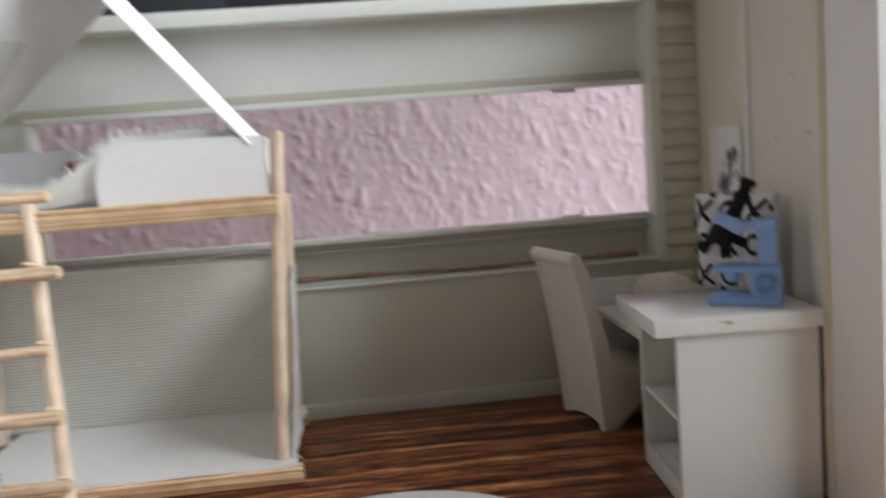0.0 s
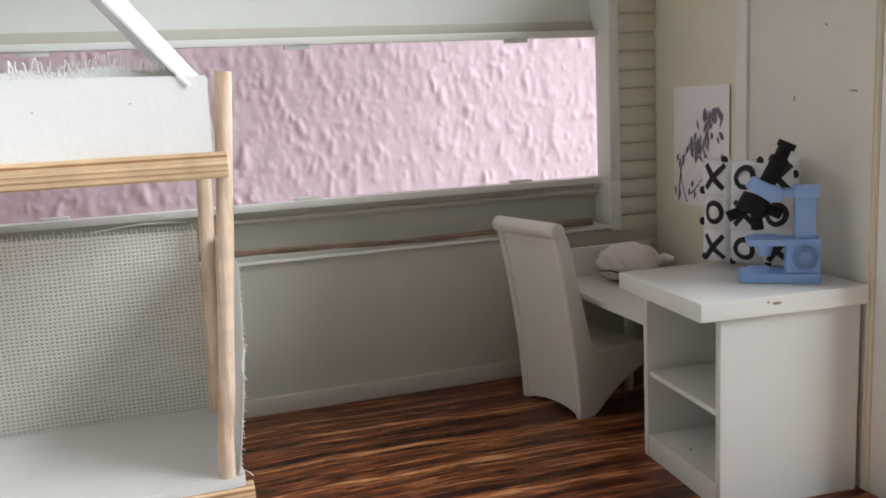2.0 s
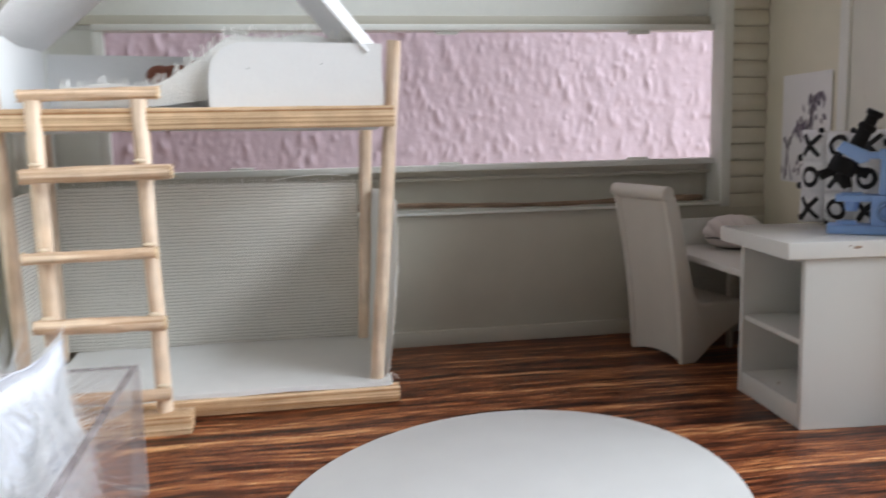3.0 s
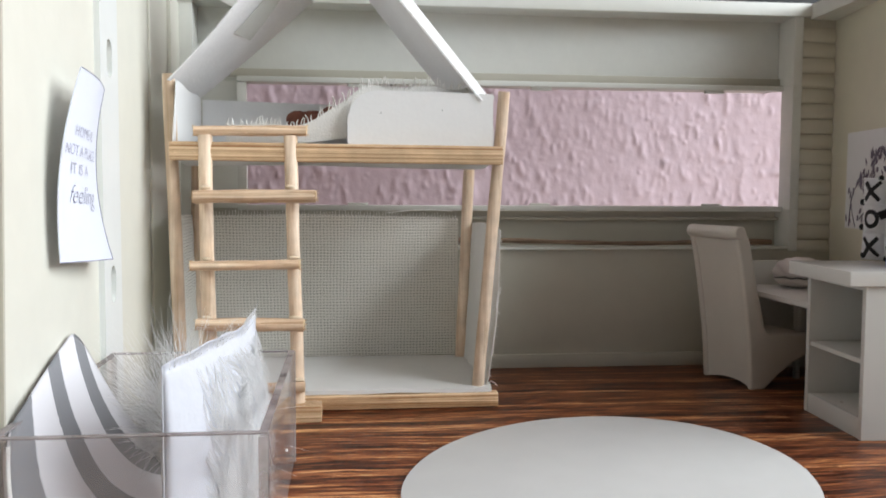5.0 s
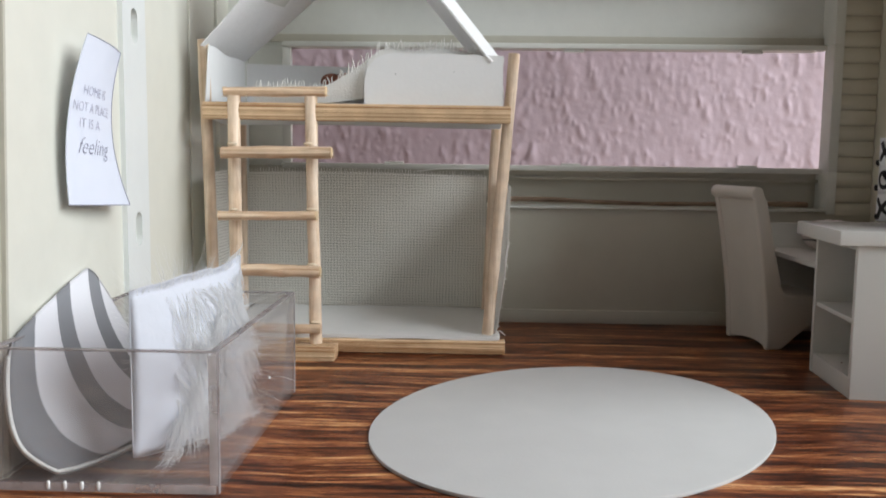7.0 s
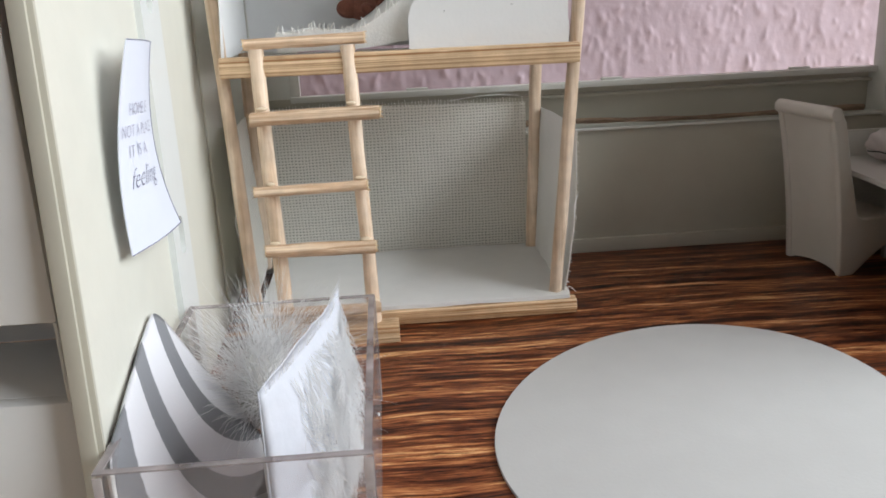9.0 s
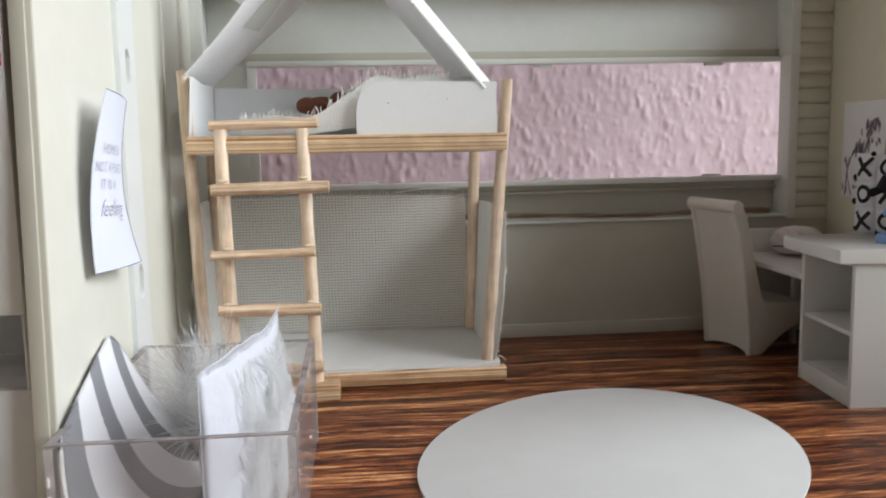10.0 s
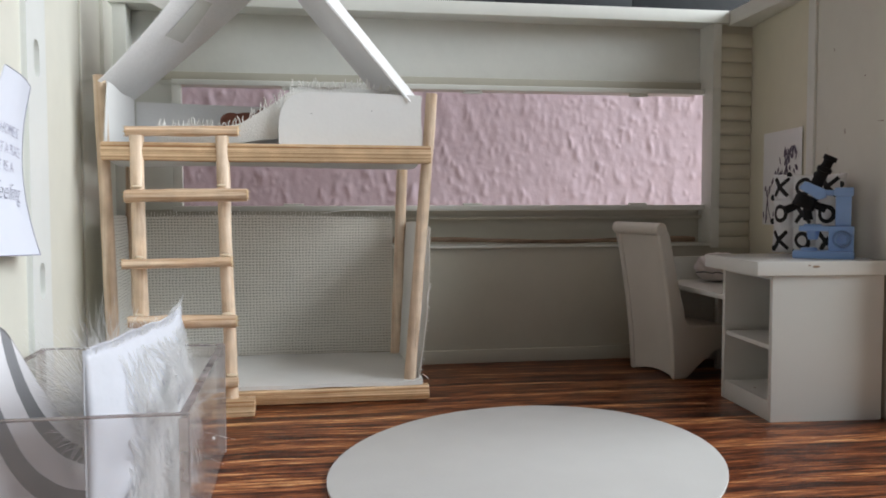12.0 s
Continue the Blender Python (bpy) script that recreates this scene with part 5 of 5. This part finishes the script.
# small pale beads set where the box edges and side wall show bright glints
for x, y, z, r in ([(-12.9 + 3.75 * k, BY0 - 0.1, 1.6, (0.55, 0.42, 1.1)) for k in range(4)]
                  + [(BX0 + 0.4, BY0 - 0.05, 24.5, (0.6, 0.4, 1.6)), (BX0 + 0.4, BY0 - 0.05, 20.6, (0.7, 0.4, 1.3)), (BX1 + 0.1, 8.0, 13.6, (0.25, 0.4, 0.45))]):
    b = fresh()
    blob(b, (x, y, z), r, 12, 8)
    part("glint_bead", b, M_GLINT, acrylic, "pale glossy bead put in for a glint on the acrylic", smooth=3)

striped = thing("striped_pillow", (-132.0, 150.0, 2.2), "rounded cotton pillow with curved grey and white stripes", "pillow", group="pillows in the box")
b = fresh()
OUTLINE = [(42.5, 1.2, 0.0), (33, -1.0, 0), (19.7, -0.9, 0), (6, -0.5, 0), (-4.5, 1.7, -2), (-12.3, 11.6, -5), (-16.0, 21, -6), (-14.1, 30, -4), (-9.8, 36.6, -1.5),
           (0.5, 41.5, 2.5), (13, 45, 4.5), (28, 46, 4), (41, 39, 1), (46, 20, -2)]


def pillow_outline(a):
    """Rounded square, by a smooth closed curve through a few corners."""
    u = (a / (2 * math.pi)) * len(OUTLINE)
    i, f = int(u) % len(OUTLINE), u - int(u)
    p = [Vector(OUTLINE[(i + k) % len(OUTLINE)]) for k in (-1, 0, 1, 2)]
    return 0.5 * (2 * p[1] + (p[2] - p[0]) * f + (2 * p[0] - 5 * p[1] + 4 * p[2] - p[3]) * f * f + (3 * p[1] - p[0] - 3 * p[2] + p[3]) * f ** 3)


def on_pillow(a, q, side):
    o = pillow_outline(a)
    u, w = 16 + (o.x - 16) * q, 20 + (o.y - 20) * q
    lift = o.z * q ** 4 + (0.8 * (1 - q * q) if side > 0 else -5.0 * math.sqrt(max(0.0, 1 - q ** 3)))
    lift += 0.25 * noise.noise(Vector((u / 9, w / 9, side)))* (1 - q)
    p = SP_AT + SP_U * u + SP_W * w + SP_N * lift
    p.z = max(p.z, 2.5)
    return p - Vector((-132.0, 150.0, 2.2))


faces_ = []
for side in (1, -1):
    faces_.append([[b.verts.new(on_pillow(2 * math.pi * i / 84, k / 18, side)) for i in range(84)] for k in range(19)])
for lst in faces_:
    for a, c in zip(lst, lst[1:]):
        for i in range(84):
            b.faces.new((a[i], a[(i + 1) % 84], c[(i + 1) % 84], c[i]))
bmesh.ops.remove_doubles(b, verts=b.verts, dist=0.01)
bmesh.ops.recalc_face_normals(b, faces=b.faces)
part("cover", b, M_STRIPE, striped, smooth=3)
b = fresh()
strand(b, [on_pillow(2 * math.pi * (4.2 + 6.0 * k / 60) / len(OUTLINE), 1.0, 1) for k in range(61)], 0.75, 0.75)
part("hem", b, M_CLOTH, striped, "white sewn hem", smooth=3)

white = thing("white_pillow", (-107, 166, 2.2), "shiny white pillow with long pile and silvery sequins", "pillow", group="pillows in the box")


def white_at(s, t, side):
    x = -7.6 + 12.6 * s
    y = -37.8 + 45.3 * s
    bulge = 4.2 * (math.sin(math.pi * min(1, max(0, s))) * math.sin(math.pi * min(1, max(0, t)))) ** 0.6
    top_ = 42.2 + 1.8 * s + 1.6 * max(0.0, (s - 0.84) / 0.16) ** 1.5
    n = Vector((0.96, -0.27))
    k = side * bulge * (1 + 0.25 * noise.noise(Vector((s * 7, t * 7, side)))) + 0.02 * side
    lo_ = 0.4 + 4.6 * (1 - s) ** 2
    return (x + n.x * k, y + n.y * k, lo_ + (top_ + 0.4 - lo_) * t + 0.8 * noise.noise(Vector((s * 6, 3, 1))) * t)


for sgn in (1, -1):
    b = fresh()
    sheet(b, (lambda s, t: white_at(s, t, 1)) if sgn > 0 else (lambda s, t: white_at(s, t, -1)), 24, 20, 0.3)
    part("cover", b, M_SATIN, white, smooth=3)
b = fresh()
FUR = random.Random(5)
for k in range(2400):
    s, t = 0.22 + 0.78 * FUR.random() ** 0.8, FUR.random() ** 1.15 * 0.93
    p = Vector(white_at(s, t, 1))
    n = Vector((0.9, -0.35, 0.1))
    ln = FUR.uniform(6, 13)
    ang = -1.6 + 2.6 * noise.noise(Vector((s * 4.5, t * 3.5, 6.0))) + FUR.uniform(-0.35, 0.35)
    dv = (n * FUR.uniform(0.05, 0.4) + Vector((0.2 * math.cos(ang), math.cos(ang), math.sin(ang)))).normalized()
    q = p + dv * ln
    q.z, q.x = max(0.6, q.z), min(q.x, 9.5)
    m_ = p.lerp(q, 0.5) + n * 0.9
    m_.x = min(m_.x, 10.2)
    strand(b, [p, m_, q], 0.075, 0.02)
for k in range(70):
    s = FUR.random()
    p = Vector(white_at(s, 0.97, 1))
    strand(b, [p, p + Vector((FUR.uniform(-0.6, 0.8), FUR.uniform(-0.5, 1.2), 1.2)), p + Vector((FUR.uniform(-1.5, 1.6), FUR.uniform(-1, 3), FUR.uniform(1.2, 4.6)))], 0.06, 0.02)
for k in range(5):
    p = Vector(white_at(0.97 - 0.03 * k, 1.0, 1))
    strand(b, [p, p + Vector((0.5, 0.6, 1.6)), p + Vector((1.0 + k * 0.4, 1.2, 3.4 - 0.5 * k))], 0.3, 0.05)
tagged(part("fur", b, M_FUR, white), kind="stuff")
b = fresh()
for k in range(16):
    s, t = 0.35 + 0.6 * FUR.random(), 0.35 + 0.5 * FUR.random()
    p = Vector(white_at(s, t, 1)) + Vector((0.5, -0.2, 0))
    blob(b, p, (0.4, 0.15, 0.4), 8, 4, Euler((FUR.uniform(-1, 1), FUR.uniform(-1, 1), FUR.uniform(-1, 1))).to_matrix())
tagged(part("sequins", b, M_SEQUIN, white, "silvery sequins"), kind="stuff")

fluffy = thing("fur_pillow", (-124, 191, 2.2), "fluffy white long-haired cushion", "pillow", group="pillows in the box")
b = fresh()
blob(b, (0, 0, 13), (7, 10, 11))
part("core", b, M_CLOTH, fluffy, smooth=3)
b = fresh()
for k in range(1900):
    u, v = FUR.uniform(-1, 1), FUR.uniform(0, 2 * math.pi)
    d = Vector((math.sqrt(1 - u * u) * math.cos(v), math.sqrt(1 - u * u) * math.sin(v), u))
    if d.z < -0.3:
        continue
    p = Vector((d.x * 7, d.y * 10, 13 + d.z * 11))
    ln = FUR.uniform(6, 27)
    swirl = noise.noise(Vector((d.x * 2, d.y * 2, d.z * 2 + 4))) * 2.2
    e = (d + Vector((swirl + FUR.uniform(-0.5, 0.5), -swirl + FUR.uniform(-0.5, 0.5), FUR.uniform(-0.3, 0.8)))).normalized()
    q = p + e * ln
    q.x = max(q.x, -24.0)
    m_ = p + e * ln * 0.55 + Vector((0, 0, 0.8))
    m_.x = max(m_.x, -23.5)
    strand(b, [p, m_, q + Vector((FUR.uniform(-1.6, 1.6), FUR.uniform(-1.6, 1.6), -0.9))], 0.075, 0.02)
tagged(part("fur", b, M_FUR, fluffy), kind="stuff")

# ---------------------------------------------------------------- what stands beside the toy house
cab = thing("side_cabinet", (-222, 195, -3.6), "pale grey-white cabinet with an open niche beside the toy house", "cabinet")
for nm, d in (("lower_front", (-70, 70, -56, -52, 0, 44)), ("upper_front", (-70, 70, -56, -52, 60.5, 220)), ("niche_back", (-70, 68.5, -22, -20, 44, 60.5)),
              ("niche_side", (68.5, 70, -52, -20, 0, 220)), ("niche_floor", (-70, 68.5, -52, -22, 42, 44)), ("niche_top", (-70, 68.5, -52, -22, 60.5, 62.5)), ("jamb", (69.2, 70, -56, -52, 44, 60.5))):
    b = fresh()
    box(b, *d)
    part(nm, b, M_CABINET, cab, bevel=0.4)
bm = fresh()
box(bm, -240, -152.4, 138.1, 138.9, 109, 200)
solid("red_card", bm, M_RED, "red card stuck on the cabinet front", "card", bevel=0.2)
